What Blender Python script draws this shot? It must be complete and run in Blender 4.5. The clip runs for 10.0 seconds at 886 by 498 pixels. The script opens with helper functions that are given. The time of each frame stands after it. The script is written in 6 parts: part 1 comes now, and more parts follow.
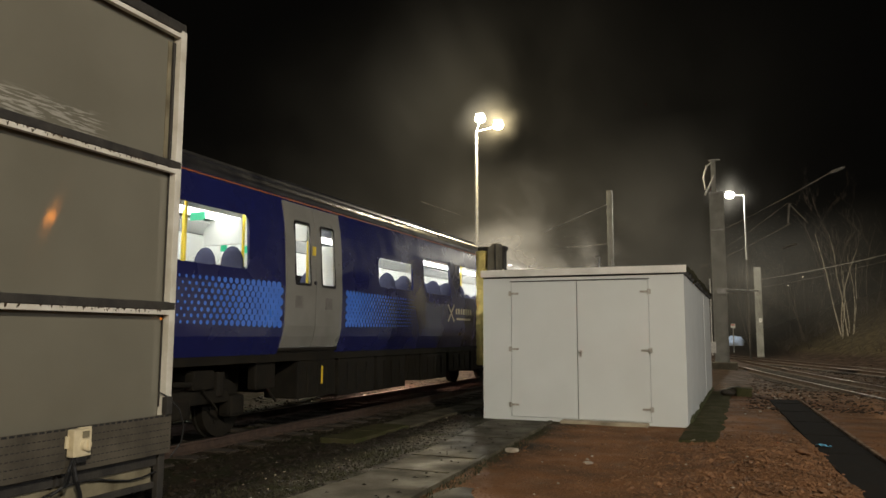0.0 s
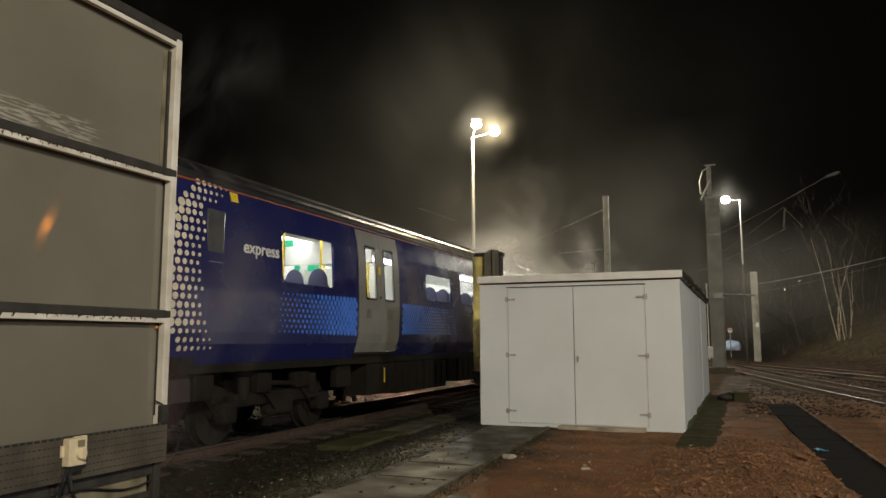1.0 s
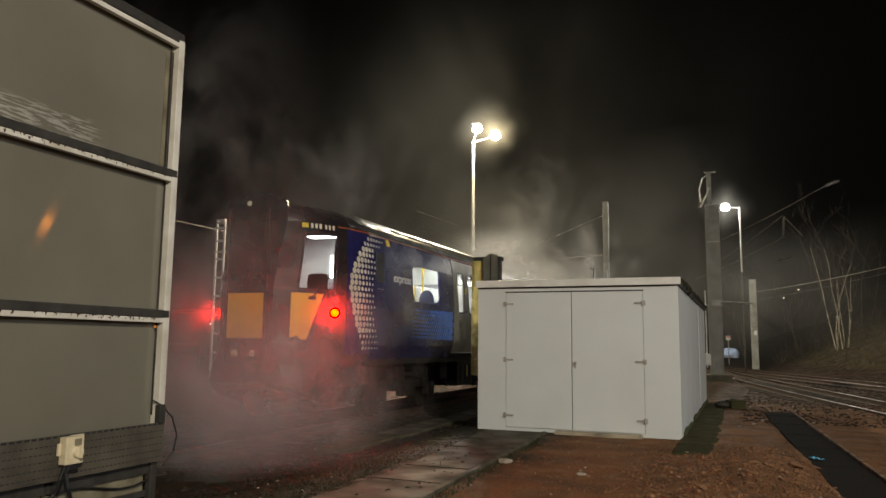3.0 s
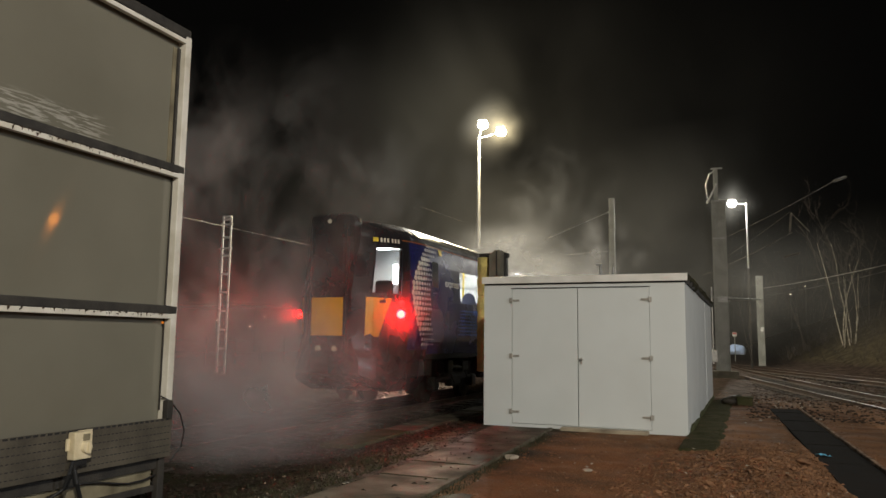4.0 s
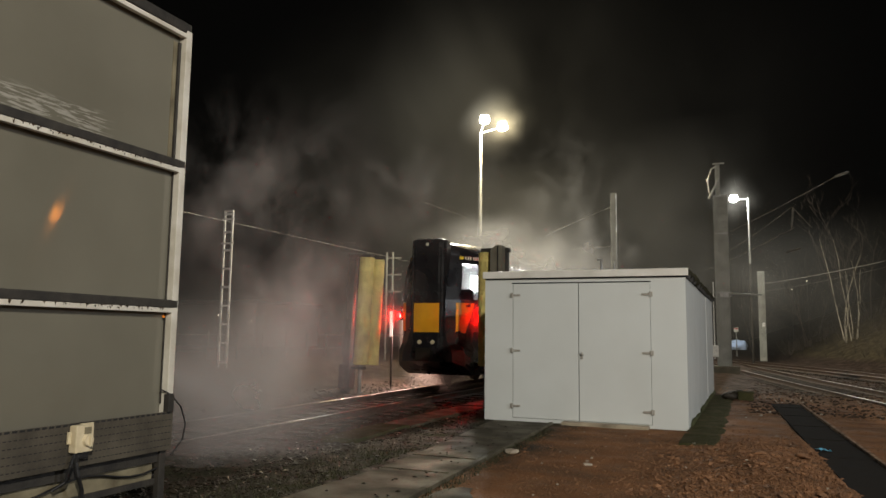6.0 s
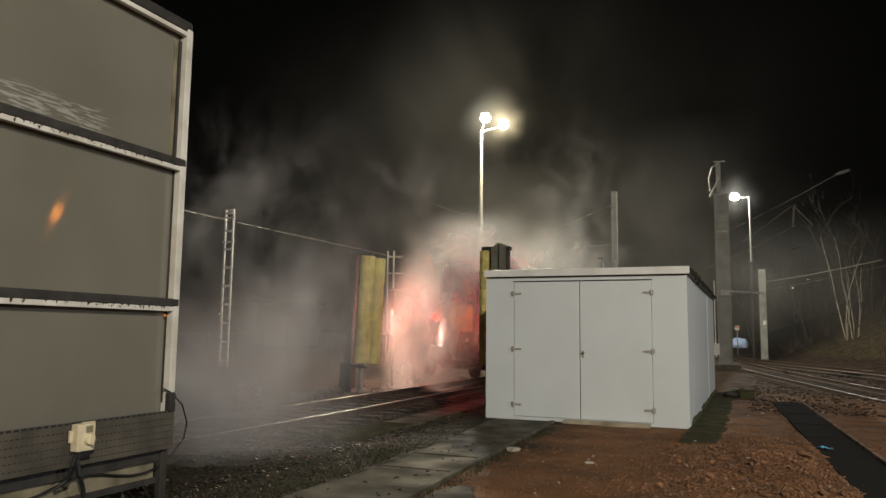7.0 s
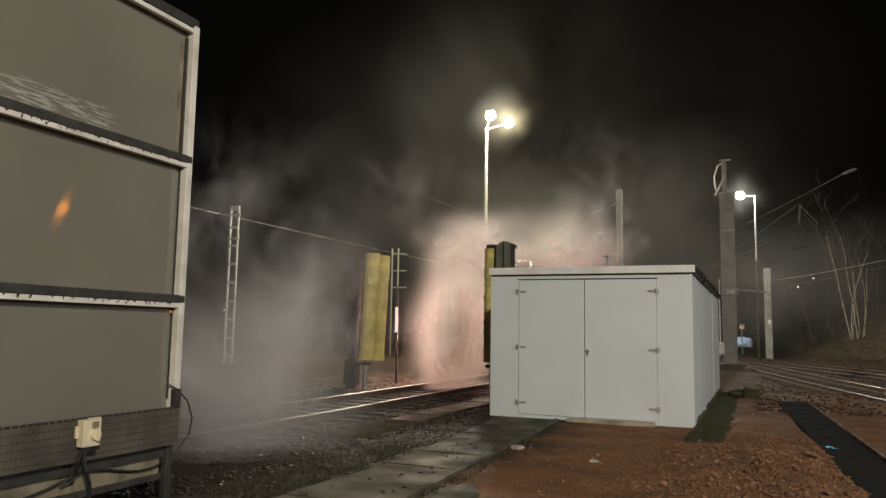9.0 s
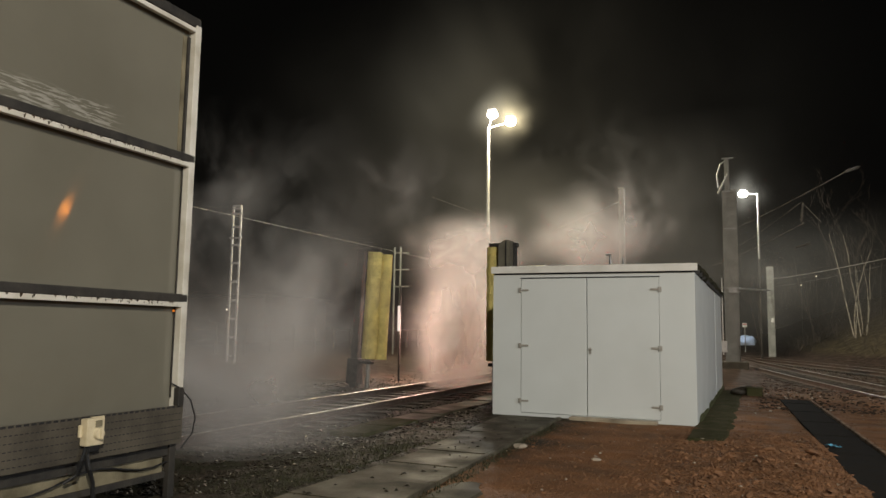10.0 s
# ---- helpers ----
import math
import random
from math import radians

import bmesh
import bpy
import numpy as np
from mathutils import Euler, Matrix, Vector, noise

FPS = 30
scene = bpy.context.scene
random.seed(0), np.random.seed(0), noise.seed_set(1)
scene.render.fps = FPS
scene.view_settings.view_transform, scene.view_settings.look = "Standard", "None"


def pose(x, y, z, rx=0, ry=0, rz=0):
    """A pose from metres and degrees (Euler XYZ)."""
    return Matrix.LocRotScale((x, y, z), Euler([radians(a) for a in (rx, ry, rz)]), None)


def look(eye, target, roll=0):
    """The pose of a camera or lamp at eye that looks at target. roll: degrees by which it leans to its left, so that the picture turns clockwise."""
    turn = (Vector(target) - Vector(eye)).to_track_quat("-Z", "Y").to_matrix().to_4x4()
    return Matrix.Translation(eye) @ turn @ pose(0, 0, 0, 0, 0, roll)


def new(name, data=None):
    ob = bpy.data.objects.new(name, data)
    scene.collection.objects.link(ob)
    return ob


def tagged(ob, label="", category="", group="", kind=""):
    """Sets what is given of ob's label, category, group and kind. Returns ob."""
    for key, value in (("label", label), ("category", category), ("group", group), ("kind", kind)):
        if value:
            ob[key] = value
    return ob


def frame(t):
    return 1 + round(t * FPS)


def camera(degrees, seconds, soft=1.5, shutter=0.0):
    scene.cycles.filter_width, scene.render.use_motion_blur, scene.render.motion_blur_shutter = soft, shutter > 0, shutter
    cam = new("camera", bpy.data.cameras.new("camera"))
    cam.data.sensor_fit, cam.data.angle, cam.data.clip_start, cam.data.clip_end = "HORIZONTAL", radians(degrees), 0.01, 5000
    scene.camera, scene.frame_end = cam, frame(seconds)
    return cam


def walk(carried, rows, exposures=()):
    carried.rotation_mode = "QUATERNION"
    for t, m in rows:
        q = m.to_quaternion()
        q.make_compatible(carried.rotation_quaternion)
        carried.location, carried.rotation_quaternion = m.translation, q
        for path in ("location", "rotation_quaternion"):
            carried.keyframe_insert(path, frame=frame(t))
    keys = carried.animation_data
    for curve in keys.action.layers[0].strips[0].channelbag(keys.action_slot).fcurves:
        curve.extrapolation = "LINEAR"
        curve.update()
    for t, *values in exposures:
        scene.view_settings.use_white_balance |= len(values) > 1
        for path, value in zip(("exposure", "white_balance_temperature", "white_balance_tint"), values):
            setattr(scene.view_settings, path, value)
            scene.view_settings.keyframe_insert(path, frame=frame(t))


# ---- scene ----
cam = camera(61.5, 10.0)
PATH = [
    (0, (-0.227, 0.408, 1.495), (-0.974, 2.249, 1.722), 0.2),
    (0.5, (-0.215, 0.402, 1.496), (-0.959, 2.243, 1.73), -0.1),
    (1, (-0.215, 0.406, 1.5), (-0.954, 2.249, 1.743), -0.1),
    (1.5, (-0.213, 0.405, 1.502), (-0.94, 2.251, 1.756), 0.1),
    (2, (-0.198, 0.405, 1.499), (-0.92, 2.252, 1.758), 0.3),
    (2.5, (-0.199, 0.393, 1.499), (-0.926, 2.238, 1.756), 0.5),
    (4, (-0.211, 0.387, 1.495), (-0.962, 2.224, 1.738), 0.7),
    (4.5, (-0.203, 0.385, 1.498), (-0.954, 2.223, 1.738), 0.7),
    (5, (-0.198, 0.385, 1.496), (-0.95, 2.223, 1.733), 0.7),
    (5.5, (-0.193, 0.384, 1.491), (-0.948, 2.221, 1.724), 0.8),
    (7, (-0.203, 0.389, 1.487), (-0.961, 2.226, 1.713), 0.7),
    (7.5, (-0.204, 0.39, 1.483), (-0.96, 2.227, 1.708), 0.8),
    (8, (-0.208, 0.387, 1.486), (-0.968, 2.223, 1.708), 0.9),
    (8.5, (-0.213, 0.386, 1.488), (-0.978, 2.221, 1.708), 1.0),
    (9, (-0.213, 0.387, 1.49), (-0.982, 2.22, 1.709), 1.0),
    (9.5, (-0.216, 0.387, 1.491), (-0.988, 2.219, 1.709), 1.0),
    (10, (-0.211, 0.386, 1.487), (-0.986, 2.217, 1.703), 0.9),
]
walk(cam, [(t, look(eye, target, roll)) for t, eye, target, roll in PATH], [(0, 0.12, 6800, 10), (2.5, 0.12, 6700, 10), (4.5, 0.18, 6350, 10), (10, 0.27, 6350, 10)])

# ---- world, lights, exposure ----
world = bpy.data.worlds.new("night")
scene.world = world
world.use_nodes = True
world.node_tree.nodes["Background"].inputs["Color"].default_value = (0.30, 0.28, 0.24, 1)
world.node_tree.nodes["Background"].inputs["Strength"].default_value = 0.005
scene.view_settings.exposure = 0.0
scene.cycles.transparent_max_bounces = 64


def lamp(name, kind, place, target, watts, colour, size, cone=160, blend=0.6):
    data = bpy.data.lights.new(name, kind)
    data.energy, data.color = watts, colour
    data.shadow_soft_size = size
    if kind == "SPOT":
        data.spot_size, data.spot_blend = radians(cone), blend
    ob = new(name, data)
    ob.matrix_basis = look(place, target)
    return ob


WARM = (1.0, 0.80, 0.42)
COOL = (1.0, 0.97, 0.86)
# Unseen flood behind the camera, inferred from the lit shed front.
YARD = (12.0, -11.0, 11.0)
lamp("unseen_floodlight_beam", "SPOT", YARD, (-3.5, 13, 0.5), 16500, (1.0, 0.91, 0.77), 0.15, 96, 0.8)
# Made-up side light, added to brighten and cool the shed's right wall.
SIDE = (24.0, 5.0, 9.0)
lamp("added_side_beam", "SPOT", SIDE, (-4, 12, 1.0), 5600, (0.90, 0.94, 1.0), 0.15, 90, 0.7)
lamp("mast_lamp_cool_beam", "POINT", (-12.61, 35.8, 12.5), (0, 0, 0), 5200, COOL, 0.22)
lamp("mast_lamp_warm_beam", "POINT", (-11.63, 35.7, 12.0), (0, 0, 0), 5200, WARM, 0.22)
# Stands off its strip fitting, boosted and tinted pink to warm the steam.
lamp("wash_strip_beam", "POINT", (-10.35, 22.2, 1.6), (0, 0, 0), 400, (1.0, 0.56, 0.43), 0.3)
lamp("far_lamp_beam", "POINT", (-0.89, 49.9, 10.1), (0, 0, 0), 2600, COOL, 0.22)


# ---- materials ----
def material(name, colour, rough=0.6, metal=0.0, second=None, scale=6.0, grain=0.25, fine=60.0, bump=0.15, emit=0.0, wet=0.0, coat=0.0, depth=0.02, spec=0.5):
    """Two noise scales mix two colours; fine relief; wet lowers the roughness in patches."""
    m = bpy.data.materials.new(name)
    m.use_nodes = True
    nt = m.node_tree
    n, l = nt.nodes, nt.links
    bsdf = n["Principled BSDF"]
    coord = n.new("ShaderNodeTexCoord")
    big, small = n.new("ShaderNodeTexNoise"), n.new("ShaderNodeTexNoise")
    big.inputs["Scale"].default_value, big.inputs["Detail"].default_value = scale, 5
    small.inputs["Scale"].default_value, small.inputs["Detail"].default_value = fine, 3
    for t in (big, small):
        l.new(coord.outputs["Object"], t.inputs["Vector"])
    mix = n.new("ShaderNodeMix")
    mix.data_type = "RGBA"
    second = second or tuple(c * 0.7 for c in colour)
    mix.inputs["A"].default_value, mix.inputs["B"].default_value = (*colour, 1), (*second, 1)
    add = n.new("ShaderNodeMath")
    add.operation = "MULTIPLY_ADD"
    add.inputs[1].default_value = grain
    ramp = n.new("ShaderNodeMapRange")
    ramp.inputs["From Min"].default_value, ramp.inputs["From Max"].default_value = 0.35, 0.70
    l.new(big.outputs["Fac"], ramp.inputs["Value"])
    l.new(small.outputs["Fac"], add.inputs[0])
    l.new(ramp.outputs["Result"], add.inputs[2])
    shift = n.new("ShaderNodeMath")
    shift.operation, shift.use_clamp = "SUBTRACT", True
    shift.inputs[1].default_value = grain * 0.5
    l.new(add.outputs[0], shift.inputs[0])
    l.new(shift.outputs[0], mix.inputs["Factor"])
    l.new(mix.outputs["Result"], bsdf.inputs["Base Color"])
    bsdf.inputs["Metallic"].default_value = metal
    rr = n.new("ShaderNodeMapRange")
    rr.inputs["From Min"].default_value, rr.inputs["From Max"].default_value = 0.3, 0.7
    rr.inputs["To Min"].default_value, rr.inputs["To Max"].default_value = max(0.03, rough - 0.1 - wet), min(1.0, rough + 0.1)
    l.new(big.outputs["Fac"], rr.inputs["Value"])
    l.new(rr.outputs["Result"], bsdf.inputs["Roughness"])
    bsdf.inputs["Coat Weight"].default_value = coat
    bsdf.inputs["Specular IOR Level"].default_value = spec
    if bump:
        b = n.new("ShaderNodeBump")
        b.inputs["Strength"].default_value, b.inputs["Distance"].default_value = bump, depth
        l.new(small.outputs["Fac"], b.inputs["Height"])
        l.new(b.outputs["Normal"], bsdf.inputs["Normal"])
    if emit:
        bsdf.inputs["Emission Color"].default_value = (*colour, 1)
        bsdf.inputs["Emission Strength"].default_value = emit
    return m


def glow(name, colour, strength):
    m = bpy.data.materials.new(name)
    m.use_nodes = True
    nt = m.node_tree
    nt.nodes.clear()
    e, o = nt.nodes.new("ShaderNodeEmission"), nt.nodes.new("ShaderNodeOutputMaterial")
    e.inputs["Color"].default_value, e.inputs["Strength"].default_value = (*colour, 1), strength
    nt.links.new(e.outputs[0], o.inputs[0])
    return m


def glass_material(name, tint, gloss=0.10):
    m = bpy.data.materials.new(name)
    m.use_nodes = True
    nt = m.node_tree
    nt.nodes.clear()
    t, g, x, o = (nt.nodes.new("ShaderNode" + k) for k in ("BsdfTransparent", "BsdfGlossy", "MixShader", "OutputMaterial"))
    t.inputs["Color"].default_value = (*tint, 1)
    g.inputs["Roughness"].default_value = 0.04
    x.inputs[0].default_value = gloss
    nt.links.new(t.outputs[0], x.inputs[1])
    nt.links.new(g.outputs[0], x.inputs[2])
    nt.links.new(x.outputs[0], o.inputs[0])
    return m


def steam_material(name, colour, scale, low, high, detail=5.0):
    """Drifting droplets: thin where the sheet's density is low, torn by noise."""
    m = bpy.data.materials.new(name)
    m.use_nodes = True
    nt = m.node_tree
    n, l = nt.nodes, nt.links
    n.clear()
    out, mix, clear = n.new("ShaderNodeOutputMaterial"), n.new("ShaderNodeMixShader"), n.new("ShaderNodeBsdfTransparent")
    dif, trl, both = n.new("ShaderNodeBsdfDiffuse"), n.new("ShaderNodeBsdfTranslucent"), n.new("ShaderNodeMixShader")
    for s in (dif, trl):
        s.inputs["Color"].default_value = (*colour, 1)
    both.inputs[0].default_value = 0.5
    l.new(dif.outputs[0], both.inputs[1])
    l.new(trl.outputs[0], both.inputs[2])
    at, coord = n.new("ShaderNodeAttribute"), n.new("ShaderNodeTexCoord")
    at.attribute_name = "wisp"
    tex = n.new("ShaderNodeTexNoise")
    tex.inputs["Scale"].default_value, tex.inputs["Detail"].default_value = scale, detail
    tex.inputs["Roughness"].default_value, tex.inputs["Distortion"].default_value = 0.55, 0.5
    tall = n.new("ShaderNodeMapping")
    tall.inputs["Scale"].default_value = (1.0, 1.0, 0.78)
    tall.inputs["Rotation"].default_value = (0.0, radians(14), 0.0)
    l.new(coord.outputs["Object"], tall.inputs["Vector"])
    l.new(tall.outputs[0], tex.inputs["Vector"])
    ramp = n.new("ShaderNodeMapRange")
    ramp.interpolation_type = "SMOOTHSTEP"
    ramp.inputs["From Min"].default_value, ramp.inputs["From Max"].default_value = low, high
    l.new(tex.outputs["Fac"], ramp.inputs["Value"])
    mul = n.new("ShaderNodeMath")
    mul.operation, mul.use_clamp = "MULTIPLY", True
    l.new(ramp.outputs["Result"], mul.inputs[0])
    l.new(at.outputs["Fac"], mul.inputs[1])
    l.new(mul.outputs[0], mix.inputs[0])
    l.new(clear.outputs[0], mix.inputs[1])
    l.new(both.outputs[0], mix.inputs[2])
    l.new(mix.outputs[0], out.inputs[0])
    return m


M = dict(
    red_ground=material("red_ballast_dust", (0.265, 0.128, 0.058), 0.92, second=(0.125, 0.070, 0.037), scale=1.3, grain=0.7, fine=30, bump=0.9, depth=0.05, spec=0.12),
    stone_red=material("red_whin_chippings", (0.27, 0.140, 0.072), 0.85, second=(0.11, 0.064, 0.038), scale=5, grain=0.5, fine=60, bump=0.4, spec=0.15),
    stone_brown=material("brown_junction_ballast", (0.072, 0.046, 0.030), 0.85, second=(0.036, 0.025, 0.018), scale=5, grain=0.5, fine=60, bump=0.4, spec=0.15),
    stone_grey=material("wet_grey_ballast", (0.030, 0.024, 0.015), 0.55, second=(0.016, 0.013, 0.008), scale=9, grain=0.4, fine=90, bump=0.3, wet=0.15, spec=0.26),
    stone_pale=material("pale_pebbles", (0.42, 0.36, 0.28), 0.6, scale=12),
    concrete=material("wet_paving_concrete", (0.100, 0.088, 0.060), 0.86, second=(0.040, 0.035, 0.023), scale=2.1, grain=0.55, fine=70, bump=0.3, wet=0.14, spec=0.24),
    footing=material("shed_footing_concrete", (0.40, 0.34, 0.24), 0.8, second=(0.16, 0.13, 0.09), scale=3),
    moss=material("mossy_wet_concrete", (0.072, 0.062, 0.034), 0.97, second=(0.042, 0.046, 0.018), scale=3, bump=0.9, spec=0.05),
    tarmac=material("dark_rubber_walkway", (0.014, 0.013, 0.012), 0.95, second=(0.024, 0.020, 0.016), scale=4, bump=0.3, spec=0.08),
    timber=material("weathered_edging_timber", (0.33, 0.23, 0.15), 0.9, second=(0.07, 0.045, 0.03), scale=7, spec=0.15),
    shed=material("white_painted_steel_panel", (0.655, 0.69, 0.675), 0.42, second=(0.60, 0.63, 0.61), scale=0.9, grain=0.10, fine=30, bump=0.03, coat=0.1),
    shed_trim=material("white_roof_fascia", (0.78, 0.77, 0.72), 0.45, second=(0.60, 0.59, 0.53), scale=2.5),
    housing=material("dull_brown_steel_casing", (0.15, 0.137, 0.10), 0.7, second=(0.09, 0.082, 0.06), scale=3),
    moss_edge=material("dark_roof_moss", (0.040, 0.038, 0.022), 0.95, second=(0.020, 0.019, 0.013), scale=6, bump=0.6, spec=0.1),
    roof_felt=material("dark_roof_felt", (0.035, 0.034, 0.032), 0.85),
    gap=material("dark_joint_rubber", (0.012, 0.012, 0.012), 0.8),
    hinge=material("dull_zinc_hinge", (0.44, 0.42, 0.37), 0.5, 0.3, scale=30),
    white_steel=material("white_painted_steel_section", (0.66, 0.64, 0.57), 0.5, second=(0.45, 0.42, 0.34), scale=3.5, grain=0.35, fine=45, bump=0.1),
    rust=material("rust_streaks", (0.065, 0.036, 0.014), 0.9, second=(0.020, 0.018, 0.010), scale=14),
    grime=material("grimy_dark_ledge", (0.035, 0.031, 0.025), 0.7, second=(0.015, 0.014, 0.012), scale=6, bump=0.3),
    tray=material("galvanised_perforated_tray", (0.088, 0.076, 0.055), 0.8, 0.1, second=(0.034, 0.029, 0.021), scale=2.6, grain=0.5),
    board=material("stained_tan_kick_board", (0.235, 0.205, 0.130), 0.8, second=(0.085, 0.072, 0.042), scale=3.2, bump=0.2),
    cream=material("cream_moulded_plastic", (0.66, 0.58, 0.40), 0.45, second=(0.52, 0.44, 0.28), scale=14, bump=0.05),
    cable=material("black_rubber_cable", (0.015, 0.015, 0.015), 0.5),
    blue=material("dark_blue_train_paint", (0.013, 0.016, 0.088), 0.25, second=(0.010, 0.012, 0.070), scale=1.2, grain=0.15, bump=0.02, coat=0.4),
    dot_blue=material("bright_blue_vinyl_dots", (0.055, 0.19, 0.72), 0.35, second=(0.05, 0.16, 0.62), scale=3),
    dot_white=material("cream_vinyl_dots", (0.66, 0.62, 0.48), 0.4, scale=5, second=(0.5, 0.46, 0.36)),
    orange=material("orange_cantrail_line", (0.34, 0.10, 0.022), 0.4),
    door=material("grey_train_door_paint", (0.205, 0.20, 0.178), 0.35, second=(0.165, 0.16, 0.14), scale=2, bump=0.03),
    roof=material("wet_dark_train_roof", (0.014, 0.014, 0.017), 0.46, second=(0.022, 0.021, 0.020), scale=2.5, wet=0.1, bump=0.15),
    black=material("gloss_black_cab_paint", (0.010, 0.010, 0.012), 0.28, second=(0.016, 0.015, 0.015), scale=2, bump=0.03),
    under=material("grimy_underframe_steel", (0.010, 0.009, 0.007), 0.75, second=(0.020, 0.017, 0.012), scale=5, grain=0.6, bump=0.5, spec=0.12),
    yellow=material("warning_yellow_paint", (0.80, 0.38, 0.015), 0.4, second=(0.70, 0.32, 0.012), scale=3, bump=0.02),
    pole=material("yellow_grab_pole", (0.85, 0.62, 0.04), 0.35),
    seat=material("dark_blue_moquette", (0.035, 0.04, 0.085), 0.9, second=(0.05, 0.055, 0.11), scale=30),
    lining=material("white_interior_lining", (0.72, 0.74, 0.72), 0.6, second=(0.66, 0.68, 0.66), scale=2),
    bristle=material("yellow_nylon_bristles", (0.82, 0.70, 0.24), 0.75, second=(0.52, 0.43, 0.15), scale=4, grain=0.6, fine=120, bump=0.6),
    galv=material("galvanised_steel", (0.34, 0.34, 0.33), 0.5, 0.6, second=(0.24, 0.24, 0.23), scale=4, bump=0.05),
    mast=material("grey_overhead_mast_steel", (0.235, 0.235, 0.21), 0.65, 0.0, second=(0.155, 0.155, 0.135), scale=2.5),
    rail_side=material("rusty_rail_side", (0.060, 0.036, 0.024), 0.8, second=(0.035, 0.022, 0.016), scale=9),
    rail_top=material("polished_rail_head", (0.26, 0.235, 0.21), 0.42, 1.0, second=(0.17, 0.145, 0.12), scale=8, bump=0.02),
    rail_worn=material("worn_rusty_rail_head", (0.165, 0.135, 0.115), 0.42, 0.9, second=(0.11, 0.08, 0.06), scale=6, bump=0.02),
    sleeper=material("weathered_sleeper", (0.050, 0.038, 0.026), 0.9, second=(0.026, 0.020, 0.015), scale=7, bump=0.4),
    bark=material("pale_birch_bark", (0.42, 0.37, 0.28), 0.85, second=(0.07, 0.055, 0.04), scale=5, grain=0.4, fine=22),
    twig=material("bare_brown_twigs", (0.042, 0.030, 0.021), 0.95),
    wire=material("overhead_wire_copper", (0.075, 0.066, 0.055), 0.7),
    # Lit copy of the wire: the light on it is in the paler colour.
    wire_lit=material("lit_overhead_wire", (0.34, 0.32, 0.28), 0.5, 0.3),
    ceramic=material("brown_glazed_insulator", (0.10, 0.085, 0.07), 0.6),
    litter=material("pale_blue_plastic_scrap", (0.16, 0.50, 0.72), 0.4),
    pale_patch=material("pale_blue_white_patch", (0.70, 0.78, 0.88), 0.6),
    brick=material("dark_far_wall", (0.028, 0.024, 0.020), 0.9, scale=3),
    white_sign=material("white_enamel_sign", (0.75, 0.74, 0.7), 0.4),
    red_sign=material("red_enamel_sign", (0.6, 0.05, 0.03), 0.4),
    green_sign=material("green_exit_sign", (0.02, 0.42, 0.22), 0.4, emit=0.6),
    glass=glass_material("train_window_glass", (0.93, 0.95, 0.95), 0.08),
    lamp_cool=glow("cool_lamp_glass", (1.0, 0.97, 0.84), 60),
    lamp_warm=glow("warm_lamp_glass", (1.0, 0.86, 0.52), 45),
    lamp_orange=glow("sodium_lamp_glass", (1.0, 0.30, 0.03), 24),
    tail=glow("red_tail_lens", (1.0, 0.00004, 0.00012), 1450),
    tail_core=glow("red_tail_diodes", (1.0, 0.0011, 0.00030), 1450),
    train_light=glow("train_ceiling_light", (1.0, 0.99, 0.95), 7.0),
    cab_light=glow("cab_interior_light", (0.95, 0.98, 1.0), 8.0),
    far_light=glow("distant_lamp_glass", (1.0, 0.85, 0.6), 8),
    strip=glow("wash_strip_tube", (1.0, 0.80, 0.68), 0.8),
    cab_glass=material("dull_grey_cab_glass", (0.055, 0.058, 0.062), 0.15, second=(0.085, 0.085, 0.085), scale=3, bump=0.02),
    pale_galv=material("pale_galvanised_lattice", (0.55, 0.55, 0.53), 0.6, 0.1, second=(0.42, 0.42, 0.40), scale=4),
    notice=material("faint_grey_notice", (0.17, 0.16, 0.145), 0.5),
    spot_orange=glow("orange_glow_dot", (1.0, 0.28, 0.03), 0.5),
)


# ---- mesh helpers ----
def part(name, bm, mat, parent=None, label="", smooth=False):
    me = bpy.data.meshes.new(name)
    bm.normal_update()
    bm.to_mesh(me)
    bm.free()
    for m in mat if isinstance(mat, (list, tuple)) else [mat]:
        me.materials.append(m)
    if smooth:
        me.polygons.foreach_set("use_smooth", [True] * len(me.polygons))
    ob = new(name, me)
    ob.parent = parent
    if label:
        ob["label"] = label
    return ob


def thing(name, label, category, m=None, group="", kind=""):
    ob = new(name)
    if m is not None:
        ob.matrix_basis = m
    return tagged(ob, label, category, group, kind)


def thicken(bm, t):
    bm.normal_update()
    bmesh.ops.solidify(bm, geom=bm.faces[:], thickness=t)


def box(bm, c, s, bevel=0.0, rot=None, mi=0):
    r = bmesh.ops.create_cube(bm, size=1.0)
    vs = r["verts"]
    bmesh.ops.scale(bm, vec=s, verts=vs)
    if bevel:
        es = list({e for v in vs for e in v.link_edges})
        out = bmesh.ops.bevel(bm, geom=es, offset=bevel, segments=2, affect="EDGES", profile=0.6)
        vs = list({v for f in out["faces"] for v in f.verts} | {v for v in vs if v.is_valid})
    if rot is not None:
        bmesh.ops.rotate(bm, verts=vs, cent=(0, 0, 0), matrix=rot)
    bmesh.ops.translate(bm, vec=c, verts=vs)
    if mi:
        for f in {f for v in vs for f in v.link_faces}:
            f.material_index = mi
    return vs


